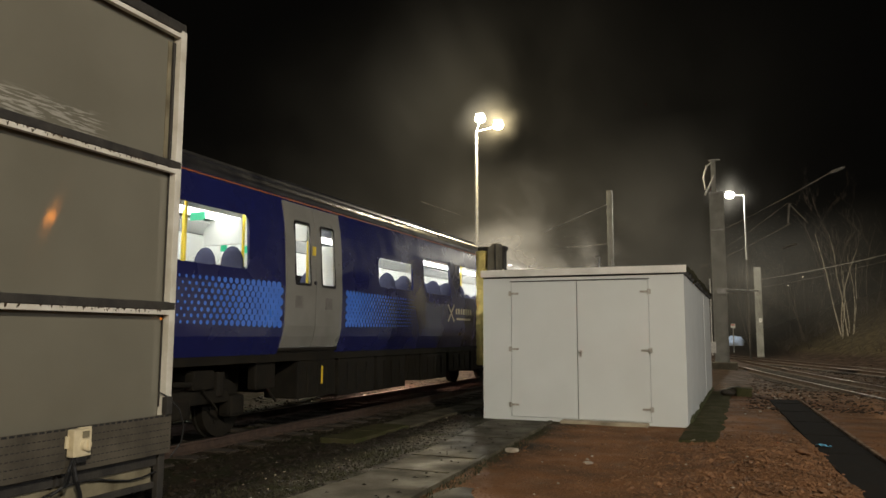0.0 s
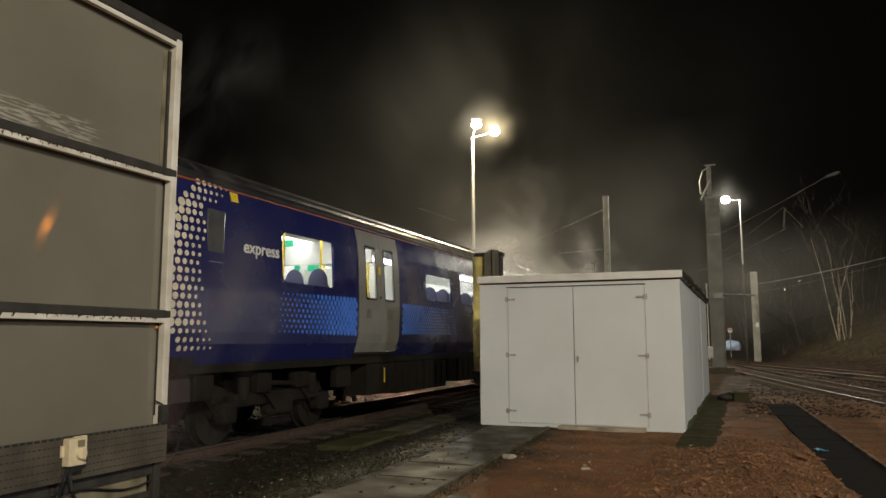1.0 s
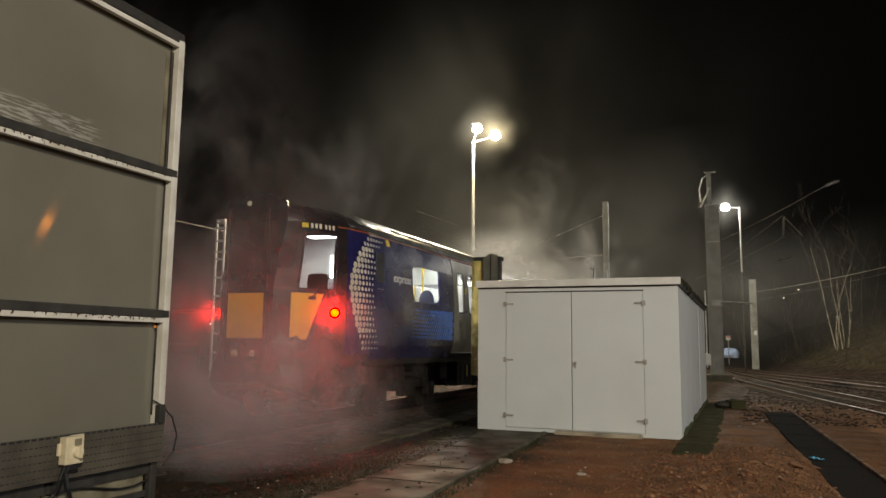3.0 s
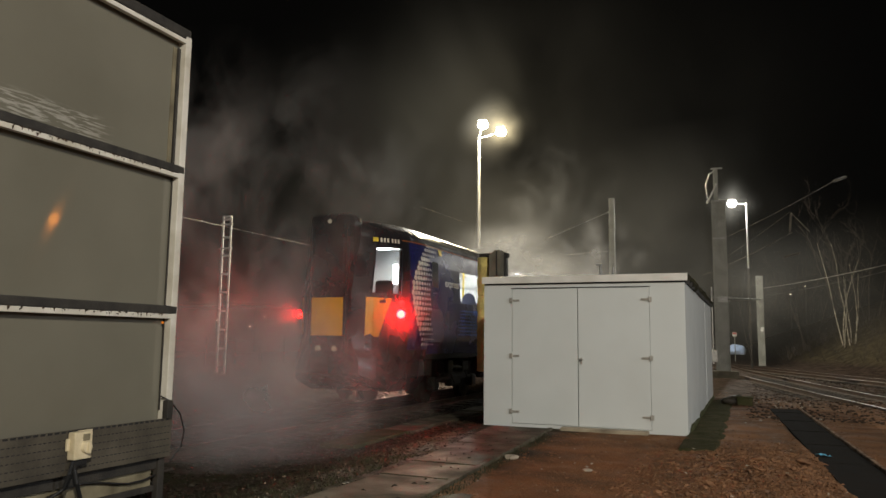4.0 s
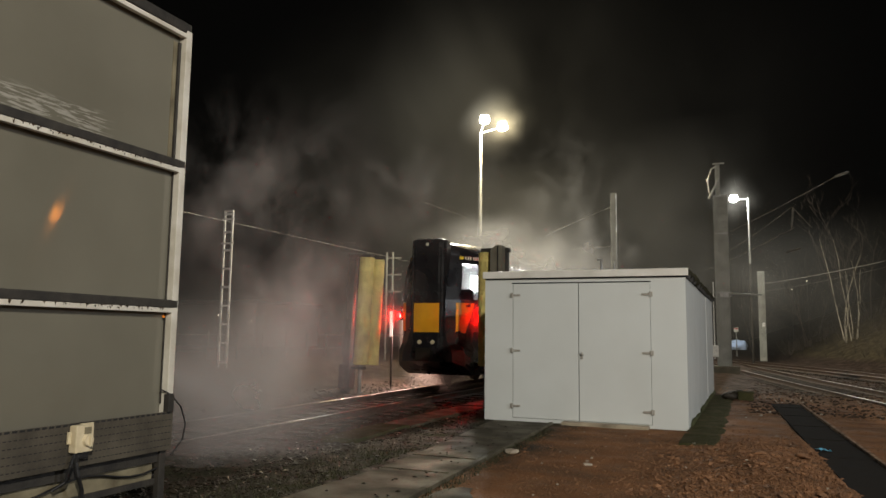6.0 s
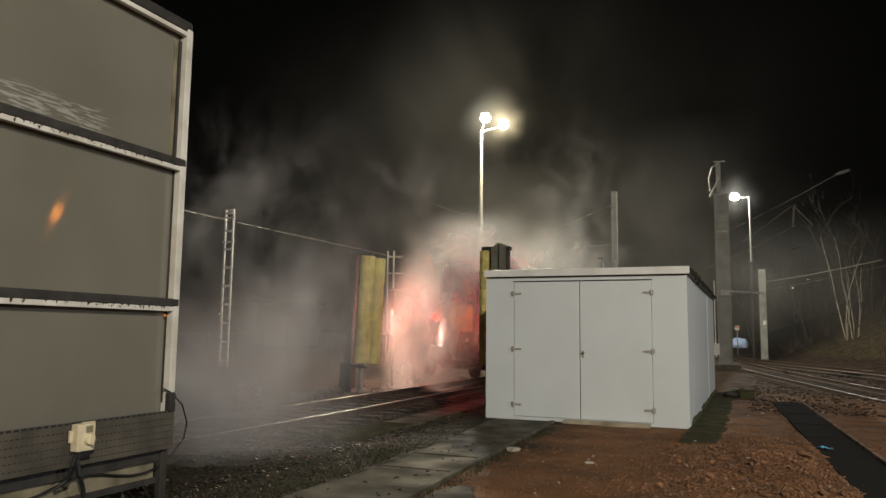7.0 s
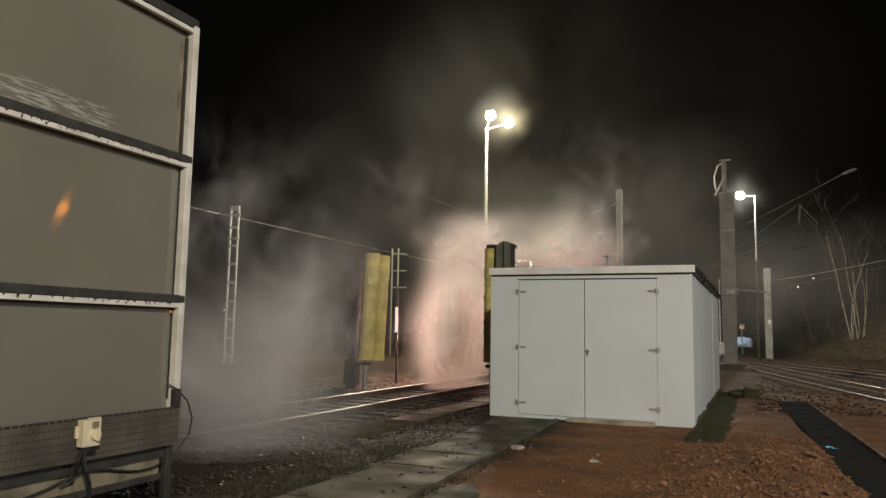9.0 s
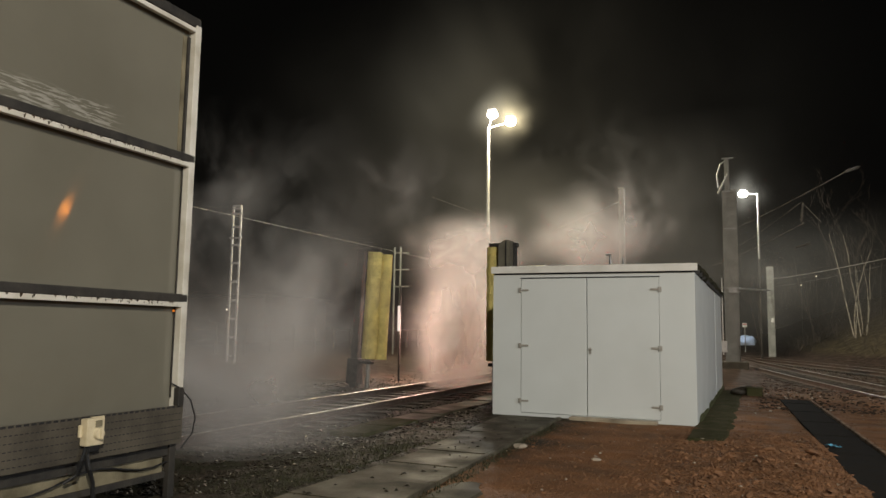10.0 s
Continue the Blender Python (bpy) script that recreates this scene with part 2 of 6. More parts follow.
def rod(bm, a, b, r0, r1=None, seg=10, mi=0):
    a, b = Vector(a), Vector(b)
    r1 = r0 if r1 is None else r1
    q = (b - a).to_track_quat("Z", "Y").to_matrix()
    rings = []
    for p, r in ((a, r0), (b, r1)):
        rings.append([bm.verts.new(p + q @ Vector((r * math.cos(2 * math.pi * k / seg), r * math.sin(2 * math.pi * k / seg), 0))) for k in range(seg)])
    fs = [bm.faces.new((rings[0][k], rings[0][(k + 1) % seg], rings[1][(k + 1) % seg], rings[1][k])) for k in range(seg)]
    fs += [bm.faces.new(rings[0][::-1]), bm.faces.new(rings[1])]
    for f in fs:
        f.material_index = mi
    return rings


def tube(bm, pts, radii, seg=8):
    pts = [Vector(p) for p in pts]
    if not isinstance(radii, (list, tuple)):
        radii = [radii] * len(pts)
    last = None
    for k, p in enumerate(pts):
        d = (pts[min(k + 1, len(pts) - 1)] - pts[max(k - 1, 0)]).normalized()
        u = d.orthogonal().normalized() if last is None else (u0 - d * u0.dot(d)).normalized()
        u0, v = u, d.cross(u)
        ring = [bm.verts.new(p + radii[k] * (math.cos(2 * math.pi * j / seg) * u + math.sin(2 * math.pi * j / seg) * v)) for j in range(seg)]
        if last:
            for j in range(seg):
                bm.faces.new((last[j], last[(j + 1) % seg], ring[(j + 1) % seg], ring[j]))
        else:
            bm.faces.new(ring[::-1])
        last = ring
    bm.faces.new(last)


def from_arrays(name, verts, faces, mat, parent=None, smooth=False):
    me = bpy.data.meshes.new(name)
    me.from_pydata([tuple(v) for v in verts], [], [tuple(f) for f in faces])
    for m in mat if isinstance(mat, (list, tuple)) else [mat]:
        me.materials.append(m)
    me.update()
    if smooth:
        me.polygons.foreach_set("use_smooth", [True] * len(me.polygons))
    ob = new(name, me)
    ob.parent = parent
    return ob


# ---- ground ----
TRACK_X = -8.22


def foot_of_bank(y):
    return max(7.1 + (50 - y) * 0.42, 1.9)


def height(x, y):
    bed = 1 / (1 + math.exp(min(40.0, (abs(x - TRACK_X) - 2.9) * 3.5)))
    z = -0.17 * bed
    rise = (x - foot_of_bank(y)) * 0.9
    if rise > 0:
        z += min(9.0 + 0.02 * rise, 0.52 * rise) + 0.5 * (noise.noise((x * 0.16, y * 0.16, 1.0))) * min(1, rise / 3)
    near = max(0.0, 1 - max(abs(x + 1.0) - 7, 0) / 6) * (1 if y < 30 else 0.3)
    z += 0.022 * near * noise.noise((x * 0.9, y * 0.9, 3.0)) + 0.01 * near * noise.noise((x * 3.1, y * 3.1, 5.0))
    if 8 < y < 19.8:
        z -= 0.045 * max(0.0, 1 - (abs(x - 0.5 - 0.0464 * (19.7 - y)) / 0.36) ** 4)
    # ground lowered at the junction so sleepers show and rails still fit the view
    z -= 0.13 / (1 + math.exp(min(40.0, -(y - 24) * 1.2))) / (1 + math.exp(min(40.0, -(x + 0.4) * 4))) if y < 90 and rise < 0 else 0.0
    # low heap of chippings in front of the walkway
    z += 0.13 * math.exp(-(((x + 0.10) / 0.55) ** 2 + ((y - 10.0) / 1.9) ** 2))
    return z


def axis(near_a, near_b, step, far_a, far_b):
    out = list(np.arange(near_a, near_b + 1e-6, step))
    s, v = step, near_b
    while v < far_b:
        s *= 1.25
        v += s
        out.append(min(v, far_b))
    s, v = step, near_a
    while v > far_a:
        s *= 1.25
        v -= s
        out.insert(0, max(v, far_a))
    return out


def ground_material():
    m = M["red_ground"].copy()
    m.name = "trackside_ground"
    nt = m.node_tree
    n, l = nt.nodes, nt.links
    bsdf = n["Principled BSDF"]
    red = bsdf.inputs["Base Color"].links[0].from_socket
    coord = n.new("ShaderNodeTexCoord")
    sep = n.new("ShaderNodeSeparateXYZ")
    l.new(coord.outputs["Object"], sep.inputs[0])
    edge = n.new("ShaderNodeTexNoise")
    edge.inputs["Scale"].default_value, edge.inputs["Detail"].default_value = 0.8, 6
    l.new(coord.outputs["Object"], edge.inputs["Vector"])
    wob = n.new("ShaderNodeMath")
    wob.operation, wob.inputs[1].default_value = "MULTIPLY_ADD", 2.2
    l.new(edge.outputs["Fac"], wob.inputs[0])
    l.new(sep.outputs["X"], wob.inputs[2])

    def soft(value, a, b):
        r = n.new("ShaderNodeMapRange")
        r.interpolation_type = "SMOOTHSTEP"
        r.inputs["From Min"].default_value, r.inputs["From Max"].default_value = a, b
        l.new(value, r.inputs["Value"])
        return r.outputs["Result"]

    def blend(fac, a, b):
        x = n.new("ShaderNodeMix")
        x.data_type = "RGBA"
        l.new(fac, x.inputs["Factor"])
        for sock, v in (("A", a), ("B", b)):
            if isinstance(v, tuple):
                x.inputs[sock].default_value = v
            else:
                l.new(v, x.inputs[sock])
        return x.outputs["Result"]

    patch = n.new("ShaderNodeTexNoise")
    patch.inputs["Scale"].default_value, patch.inputs["Detail"].default_value = 2.3, 6
    l.new(coord.outputs["Object"], patch.inputs["Vector"])
    brown = blend(soft(patch.outputs["Fac"], 0.42, 0.62), (0.034, 0.026, 0.017, 1), (0.018, 0.015, 0.010, 1))
    mossy = blend(soft(patch.outputs["Fac"], 0.45, 0.6), brown, (0.026, 0.027, 0.012, 1))
    base = blend(soft(wob.outputs[0], -2.3, -1.4), mossy, red)
    grass = blend(soft(patch.outputs["Fac"], 0.4, 0.6), (0.092, 0.073, 0.038, 1), (0.062, 0.048, 0.030, 1))
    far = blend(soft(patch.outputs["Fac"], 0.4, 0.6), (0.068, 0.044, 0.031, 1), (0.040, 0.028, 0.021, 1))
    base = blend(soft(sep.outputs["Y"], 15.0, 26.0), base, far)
    base = blend(soft(sep.outputs["Z"], 0.10, 0.5), base, grass)
    l.new(base, bsdf.inputs["Base Color"])
    rough = n.new("ShaderNodeMapRange")
    rough.inputs["From Min"].default_value, rough.inputs["From Max"].default_value = 0.35, 0.65
    rough.inputs["To Min"].default_value, rough.inputs["To Max"].default_value = 0.6, 0.95
    l.new(patch.outputs["Fac"], rough.inputs["Value"])
    l.new(rough.outputs["Result"], bsdf.inputs["Roughness"])
    return m


def build_ground():
    xs, ys = axis(-12, 8, 0.16, -900, 900), axis(3, 26, 0.16, -300, 1200)
    verts = [(x, y, height(x, y)) for y in ys for x in xs]
    w = len(xs)
    faces = [(j * w + i, j * w + i + 1, (j + 1) * w + i + 1, (j + 1) * w + i) for j in range(len(ys) - 1) for i in range(w - 1)]
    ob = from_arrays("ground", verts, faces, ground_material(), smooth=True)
    tagged(ob, "wet trackside ground of red ballast dust and dark soil", "ground", kind="structure")


build_ground()


def rocks(name, count, area, size, mat, label, rng_seed, keep=None):
    """Loose stones: squashed, uneven octahedra, each a little different."""
    rng = np.random.default_rng(rng_seed)
    base = np.array([(1, 0, 0), (0.1, 1, 0.1), (-1, 0.1, 0), (0, -1, 0.1), (0.1, 0, 1), (0, 0, -1), (0.7, 0.6, 0.55), (-0.6, 0.6, 0.6), (-0.6, -0.7, 0.5), (0.7, -0.6, 0.6)])
    tri = [(4, 6, 7), (4, 7, 8), (4, 8, 9), (4, 9, 6), (0, 1, 6), (1, 7, 6), (1, 2, 7), (2, 8, 7), (2, 3, 8), (3, 9, 8), (3, 0, 9), (0, 6, 9), (5, 1, 0), (5, 2, 1), (5, 3, 2), (5, 0, 3)]
    verts, faces = [], []
    (x0, x1), (y0, y1) = area
    made = 0
    while made < count:
        x, y = rng.uniform(x0, x1), y0 + (y1 - y0) * rng.random() ** 1.4
        if keep and not keep(x, y, rng):
            continue
        s = size * (0.45 + 1.1 * rng.random() ** 2.5)
        a = rng.uniform(0, 6.28)
        p = base * rng.uniform(0.7, 1.25, base.shape) * (s, s * rng.uniform(0.6, 1), s * rng.uniform(0.45, 0.8))
        c, sn = math.cos(a), math.sin(a)
        p = np.stack([p[:, 0] * c - p[:, 1] * sn + x, p[:, 0] * sn + p[:, 1] * c + y, p[:, 2] + height(x, y) + 0.15 * s], 1)
        k = len(verts)
        verts.extend(p.tolist())
        faces.extend([(a_ + k, b_ + k, c_ + k) for a_, b_, c_ in tri])
        made += 1
    ob = from_arrays(name, verts, faces, mat)
    return tagged(ob, label, "gravel", kind="stuff")


def in_shed(x, y):
    return -4.75 < x < -0.55 and y > 12.95 and y < 22.8


def on_path(x, y):
    return y < 13.2 and -4.05 - 0.07 * max(0, y - 9) < x < -3.1 - 0.04 * (y - 6.5)


def on_walkway(x, y):
    mid = 0.5 + 0.0464 * (19.7 - y)
    return abs(x - mid) < 0.27 + 0.05 * math.sin(y * 9) and 8 < y < 19.6


def free_ground(x, y, rng):
    return not (in_shed(x, y) or on_path(x, y) or on_walkway(x, y))


def heap(x, y, rng):
    d = ((x + 0.1) / 1.2) ** 2 + ((y - 10.0) / 2.4) ** 2
    return free_ground(x, y, rng) and rng.random() < math.exp(-d)


rocks("red_chippings", 6000, ((-1.6, 1.6), (7.2, 14)), 0.0165, M["stone_red"], "loose heap of reddish stone chippings on the ground", 1, heap)
rocks("red_chippings", 420, ((-1.5, 1.5), (7.2, 13)), 0.034, M["stone_red"], "larger reddish stones lying in the chippings", 11, heap)
rocks("red_chippings", 5600, ((-3.2, 6.0), (6, 26)), 0.016, M["stone_red"], "scattered reddish stone chippings beside the shed", 2, free_ground)
rocks("red_chippings", 15000, ((-3.2, 1.8), (6, 13.2)), 0.0085, M["stone_red"], "fine reddish grit in front of the shed", 12, free_ground)
rocks("track_ballast", 9000, ((-11.4, -5.2), (6, 30)), 0.034, M["stone_grey"], "wet grey-brown ballast along the track", 3, lambda x, y, r: abs(abs(x - TRACK_X) - 0.72) > 0.08)
rocks("verge_gravel", 2200, ((-5.9, -4.0), (6, 14)), 0.017, M["stone_grey"], "fine wet gravel on the dark verge", 4, free_ground)
rocks("pale_pebbles", 420, ((-6, 5), (6, 24)), 0.015, M["stone_pale"], "pale pebbles scattered over the ground", 5, free_ground)
rocks("pale_pebbles", 40, ((-0.9, 1.2), (16.5, 22)), 0.028, M["stone_pale"], "pale pebbles near the low box", 15, free_ground)
rocks("junction_ballast", 5200, ((-0.3, 8.0), (17, 48)), 0.038, M["stone_brown"], "brown ballast between the junction rails", 6, free_ground)


# ---- paving and edging ----
def build_path():
    path = thing("pavement", "wet concrete slab path leading to the shed", "path", kind="structure")
    y = 5.2
    k = 0
    while y < 13.05:
        n = min(y + 0.93, 13.1)
        bm = bmesh.new()
        xl = lambda v: -4.03 - 0.085 * max(0, v - 8.6) - 0.03 * (8.6 - min(v, 8.6))
        xr = lambda v: -3.13 - 0.045 * (v - 6.5)
        g = 0.008
        lift = 0.028 + 0.006 * math.sin(k * 2.1)
        tilt = 0.005 * math.sin(k * 5.3)
        top = [bm.verts.new((xl(y) + 0, y + g, lift)), bm.verts.new((xr(y), y + g, lift + tilt)), bm.verts.new((xr(n), n - g, lift + tilt)), bm.verts.new((xl(n), n - g, lift))]
        low = [bm.verts.new((v.co.x, v.co.y, -0.06)) for v in top]
        bm.faces.new(top)
        for i in range(4):
            bm.faces.new((top[i], low[i], low[(i + 1) % 4], top[(i + 1) % 4]))
        bmesh.ops.bevel(bm, geom=[e for e in bm.edges if e.verts[0] in top and e.verts[1] in top], offset=0.008, segments=2, affect="EDGES")
        part("slab", bm, M["concrete"], path)
        bm = bmesh.new()
        mid = Vector(((xr(y) + xr(n)) / 2 + 0.042, (y + n) / 2, -0.005 + 0.004 * math.sin(k * 1.3)))
        box(bm, mid, (0.070, n - y - 0.012, 0.10), 0.010, Matrix.Rotation(math.atan(0.045), 3, "Z"))
        part("edging", bm, M["concrete"], path)
        y, k = n, k + 1


build_path()


def build_broken_slab():
    """A sunken, broken paving slab at the foot of the path."""
    bm = bmesh.new()
    outline = [(-0.24, -0.42), (0.16, -0.46), (0.21, -0.05), (0.10, 0.16), (0.12, 0.33), (-0.02, 0.38), (-0.15, 0.25), (-0.20, 0.02)]
    top = [bm.verts.new((x, y, 0.022 + 0.01 * x)) for x, y in outline]
    low = [bm.verts.new((x * 1.05, y * 1.05, -0.05)) for x, y in outline]
    bm.faces.new(top)
    for i in range(len(top)):
        j = (i + 1) % len(top)
        bm.faces.new((top[i], low[i], low[j], top[j]))
    bmesh.ops.bevel(bm, geom=[e for e in bm.edges if e.verts[0] in top and e.verts[1] in top], offset=0.012, segments=2, affect="EDGES")
    ob = part("broken_slab", bm, M["concrete"])
    ob.matrix_basis = pose(-2.80, 7.05, height(-2.80, 7.05) - 0.008, 0, 0, 6)
    tagged(ob, "pale broken paving slab sunk in the dirt", "slab")


build_broken_slab()


def build_walkway():
    w = thing("cable_walkway", "dark rubber-topped walkway strip with timber edging", "walkway", kind="structure")
    a, b = Vector((1.02, 8.5, 0)), Vector((0.5, 19.7, 0))
    d = (b - a).normalized()
    side = Vector((d.y, -d.x, 0))
    count = 12
    for k in range(count):
        p, q = a + (b - a) * (k / count) + d * 0.002, a + (b - a) * ((k + 1) / count) - d * 0.002
        bm = bmesh.new()
        h = 0.002 + 0.004 * math.sin(k * 3)
        top = [bm.verts.new(v + Vector((0, 0, h))) for v in (p - side * 0.3, p + side * 0.3, q + side * 0.3, q - side * 0.3)]
        low = [bm.verts.new(v.co - Vector((0, 0, 0.1))) for v in top]
        bm.faces.new(top)
        for i in range(4):
            bm.faces.new((top[i], low[i], low[(i + 1) % 4], top[(i + 1) % 4]))
        part("panel", bm, M["tarmac"], w)
    for k in range(4):
        bm = bmesh.new()
        p, q = a + (b - a) * (k / 4 + 0.002) + side * 0.34, a + (b - a) * ((k + 1) / 4 - 0.002) + side * 0.34
        mid = (p + q) / 2
        box(bm, (mid.x, mid.y, -0.022), (0.05, (q - p).length, 0.11), 0.008, Matrix.Rotation(math.atan2(-d.x, d.y), 3, "Z"))
        part("edging_board", bm, M["timber"], w)


build_walkway()


# ---- white equipment shed ----
def build_shed():
    x0, x1, y0, y1, h = -4.66, -1.16, 13.3, 22.6, 2.50
    shed = thing("equipment_shed", "white-painted steel equipment shed with double doors", "shed", pose(0, 0, 0))
    dl, dr, dt, db = -4.135, -1.73, 2.43, 0.055
    bm = bmesh.new()
    for xa, xb, za, zb in ((x0, dl, 0.0, h), (dr, x1, 0.0, h), (dl, dr, dt, h), (dl, dr, 0.0, db)):
        box(bm, ((xa + xb) / 2, y0 + 0.03, (za + zb) / 2), (xb - xa, 0.06, zb - za))
    bmesh.ops.remove_doubles(bm, verts=bm.verts, dist=1e-5)
    part("front_wall", bm, M["shed"], shed)
    bm = bmesh.new()
    box(bm, ((dl + dr) / 2, y0 + 0.075, (dt + db) / 2), (dr - dl + 0.1, 0.02, dt - db + 0.1))
    part("door_recess", bm, M["gap"], shed)
    # Thin dark strip for the dark line above the doors.
    bm = bmesh.new()
    box(bm, ((dl + dr) / 2, y0 - 0.004, dt + 0.008), (dr - dl + 0.03, 0.012, 0.014))
    part("door_top_line", bm, M["gap"], shed, "thin dark line over the doors")
    mid = (dl + dr) / 2 - 0.015
    g = 0.007
    for k, (xa, xb) in enumerate(((dl + g, mid - g), (mid + g, dr - g))):
        bm = bmesh.new()
        box(bm, ((xa + xb) / 2, y0 + 0.022, (dt + db) / 2), (xb - xa, 0.05, dt - db - 2 * g), 0.006)
        leaf = part("door", bm, M["shed"], shed)
        for z in (2.22, 1.235, 0.265):
            bm = bmesh.new()
            hx = xa + 0.06 if k == 0 else xb - 0.06
            s = 1 if k == 0 else -1
            box(bm, (hx, y0 - 0.012, z), (0.15, 0.016, 0.034), 0.004)
            box(bm, (hx - s * 0.085, y0 - 0.014, z), (0.045, 0.022, 0.082), 0.004)
            rod(bm, (hx - s * 0.062, y0 - 0.022, z - 0.045), (hx - s * 0.062, y0 - 0.022, z + 0.045), 0.011)
            for q in (-0.02, 0.03):
                rod(bm, (hx + s * q, y0 - 0.026, z), (hx + s * q, y0 - 0.018, z), 0.007, seg=8)
            part("hinge", bm, M["hinge"], leaf, "dull zinc strap hinge")
    bm = bmesh.new()
    box(bm, (mid + 0.06, y0 - 0.014, 1.17), (0.035, 0.02, 0.11), 0.005)
    rod(bm, (mid + 0.06, y0 - 0.02, 1.20), (mid + 0.06, y0 - 0.06, 1.20), 0.012)
    rod(bm, (mid + 0.06, y0 - 0.055, 1.20), (mid + 0.10, y0 - 0.055, 1.185), 0.009)
    part("lock", bm, M["hinge"], shed, "small steel door lock")
    # side and back walls in panels with joints
    n = 3
    for x, nx in ((x0 + 0.03, -1), (x1 - 0.03, 1)):
        for k in range(n):
            ya, yb = y0 + 0.065 + (y1 - y0 - 0.07) * k / n, y0 + 0.065 + (y1 - y0 - 0.07) * (k + 1) / n
            bm = bmesh.new()
            box(bm, (x - nx * 0.006 * (k % 2), (ya + yb) / 2, h / 2), (0.05, yb - ya - 0.014, h), 0.006)
            part("side_panel", bm, M["shed"], shed)
        bm = bmesh.new()
        box(bm, (x - nx * 0.03, (y0 + y1) / 2, h / 2), (0.02, y1 - y0 - 0.2, h - 0.02))
        part("inner_lining", bm, M["gap"], shed)
    bm = bmesh.new()
    box(bm, ((x0 + x1) / 2, y1 - 0.0, h / 2), (x1 - x0 - 0.01, 0.06, h))
    part("back_wall", bm, M["shed"], shed)
    bm = bmesh.new()
    box(bm, ((x0 + x1) / 2, (y0 + y1) / 2 + 0.06, h + 0.055), (x1 - x0 + 0.02, y1 - y0 + 0.1, 0.09))
    part("roof", bm, M["roof_felt"], shed)
    bm = bmesh.new()
    box(bm, ((x0 + x1) / 2 + 0.01, y0 - 0.045, h + 0.085), (x1 - x0 + 0.08, 0.05, 0.125), 0.008)
    part("front_fascia", bm, M["shed_trim"], shed, "white folded fascia along the roof edge")
    for x in (x0 - 0.02, x1 + 0.03):
        bm = bmesh.new()
        box(bm, (x, (y0 + y1) / 2 + 0.02, h + 0.128), (0.04, y1 - y0 + 0.06, 0.030), 0.008)
        part("side_fascia", bm, M["moss_edge"], shed, "mossy felt edge of the roof")
        bm = bmesh.new()
        for k in range(46):
            yy = y0 + 0.12 + (y1 - y0 - 0.2) * k / 45
            n1 = noise.noise((yy * 2.3, x, 0.0))
            bmesh.ops.create_icosphere(bm, subdivisions=1, radius=0.075 + 0.03 * n1, matrix=Matrix.Translation((x + 0.015 * n1, yy, h + 0.10 - 0.03 * abs(n1))) @ Matrix.Diagonal((0.6, 1.9, 0.75 + 0.5 * n1, 1)))
        for v in bm.verts:
            v.co += 0.03 * Vector(noise.noise_vector(v.co * 7))
        tagged(part("moss_clump", bm, M["moss_edge"], shed, "dark moss hanging over the roof edge"), kind="stuff")
        for k in range(14):
            bm = bmesh.new()
            yy = y0 + 0.3 + k * 0.66
            box(bm, (x, yy, h + 0.03), (0.07, 0.09 + 0.05 * math.sin(k * 3.3), 0.09), 0.015)
            part("gutter_bracket", bm, M["roof_felt"], shed, "dark bracket under the roof edge")
    bm = bmesh.new()
    box(bm, ((x0 + x1) / 2, y0 - 0.012, h + 0.012), (x1 - x0 - 0.04, 0.02, 0.022))
    part("drip_gap", bm, M["gap"], shed)
    bm = bmesh.new()
    box(bm, (-2.50, y0 + 0.08, 0.0), (1.45, 0.56, 0.10), 0.02)
    part("footing", bm, M["footing"], shed, "pale concrete footing under the doors")
    bm = bmesh.new()
    bmesh.ops.create_grid(bm, x_segments=8, y_segments=80, size=0.5)
    for v in bm.verts:
        wx = v.co.x
        v.co = Vector((-0.90 + wx * 0.56, 16.6 + v.co.y * 10.0, 0.035 - 0.03 * abs(wx) + 0.02 * noise.noise((wx * 5, v.co.y * 40, 0))))
        if wx > 0.3:
            v.co.x += 0.05 * noise.noise((v.co.y * 1.3, 2.0, 0))
            v.co.z -= 0.03 if wx > 0.45 else 0
    bmesh.ops.solidify(bm, geom=bm.faces[:], thickness=0.05)
    part("side_plinth", bm, M["moss"], shed, "dark mossy concrete strip beside the wall")
    bm = bmesh.new()
    rng = random.Random(21)
    for k in range(70):
        yy = y0 + 0.5 + 8.6 * rng.random()
        hh = 0.03 + 0.11 * max(0.0, noise.noise((yy * 1.1, 4.0, 0.0)) + 0.25)
        bmesh.ops.create_icosphere(bm, subdivisions=1, radius=1.0, matrix=Matrix.Translation((x1 + 0.012, yy, 0.04)) @ Matrix.Diagonal((0.03, 0.10, hh, 1)))
    for v in bm.verts:
        v.co += 0.02 * Vector(noise.noise_vector(v.co * 9))
    tagged(part("wall_moss", bm, material("green_wall_moss", (0.050, 0.054, 0.018), 0.95, scale=8, bump=0.5), shed, "green moss creeping up the wall foot"), kind="stuff")
    bm = bmesh.new()
    rod(bm, (-3.03, 16.0, h + 0.05), (-3.03, 16.0, h + 0.62), 0.022)
    box(bm, (-3.06, 16.0, h + 0.60), (0.11, 0.05, 0.03))
    part("roof_stub", bm, M["galv"], shed, "thin steel stub pipe on the roof")
    bm = bmesh.new()
    rod(bm, (-2.83, 16.4, h + 0.05), (-2.83, 16.4, h + 0.60), 0.016)
    part("roof_stub", bm, M["galv"], shed, "thin steel stub pipes on the roof")


build_shed()


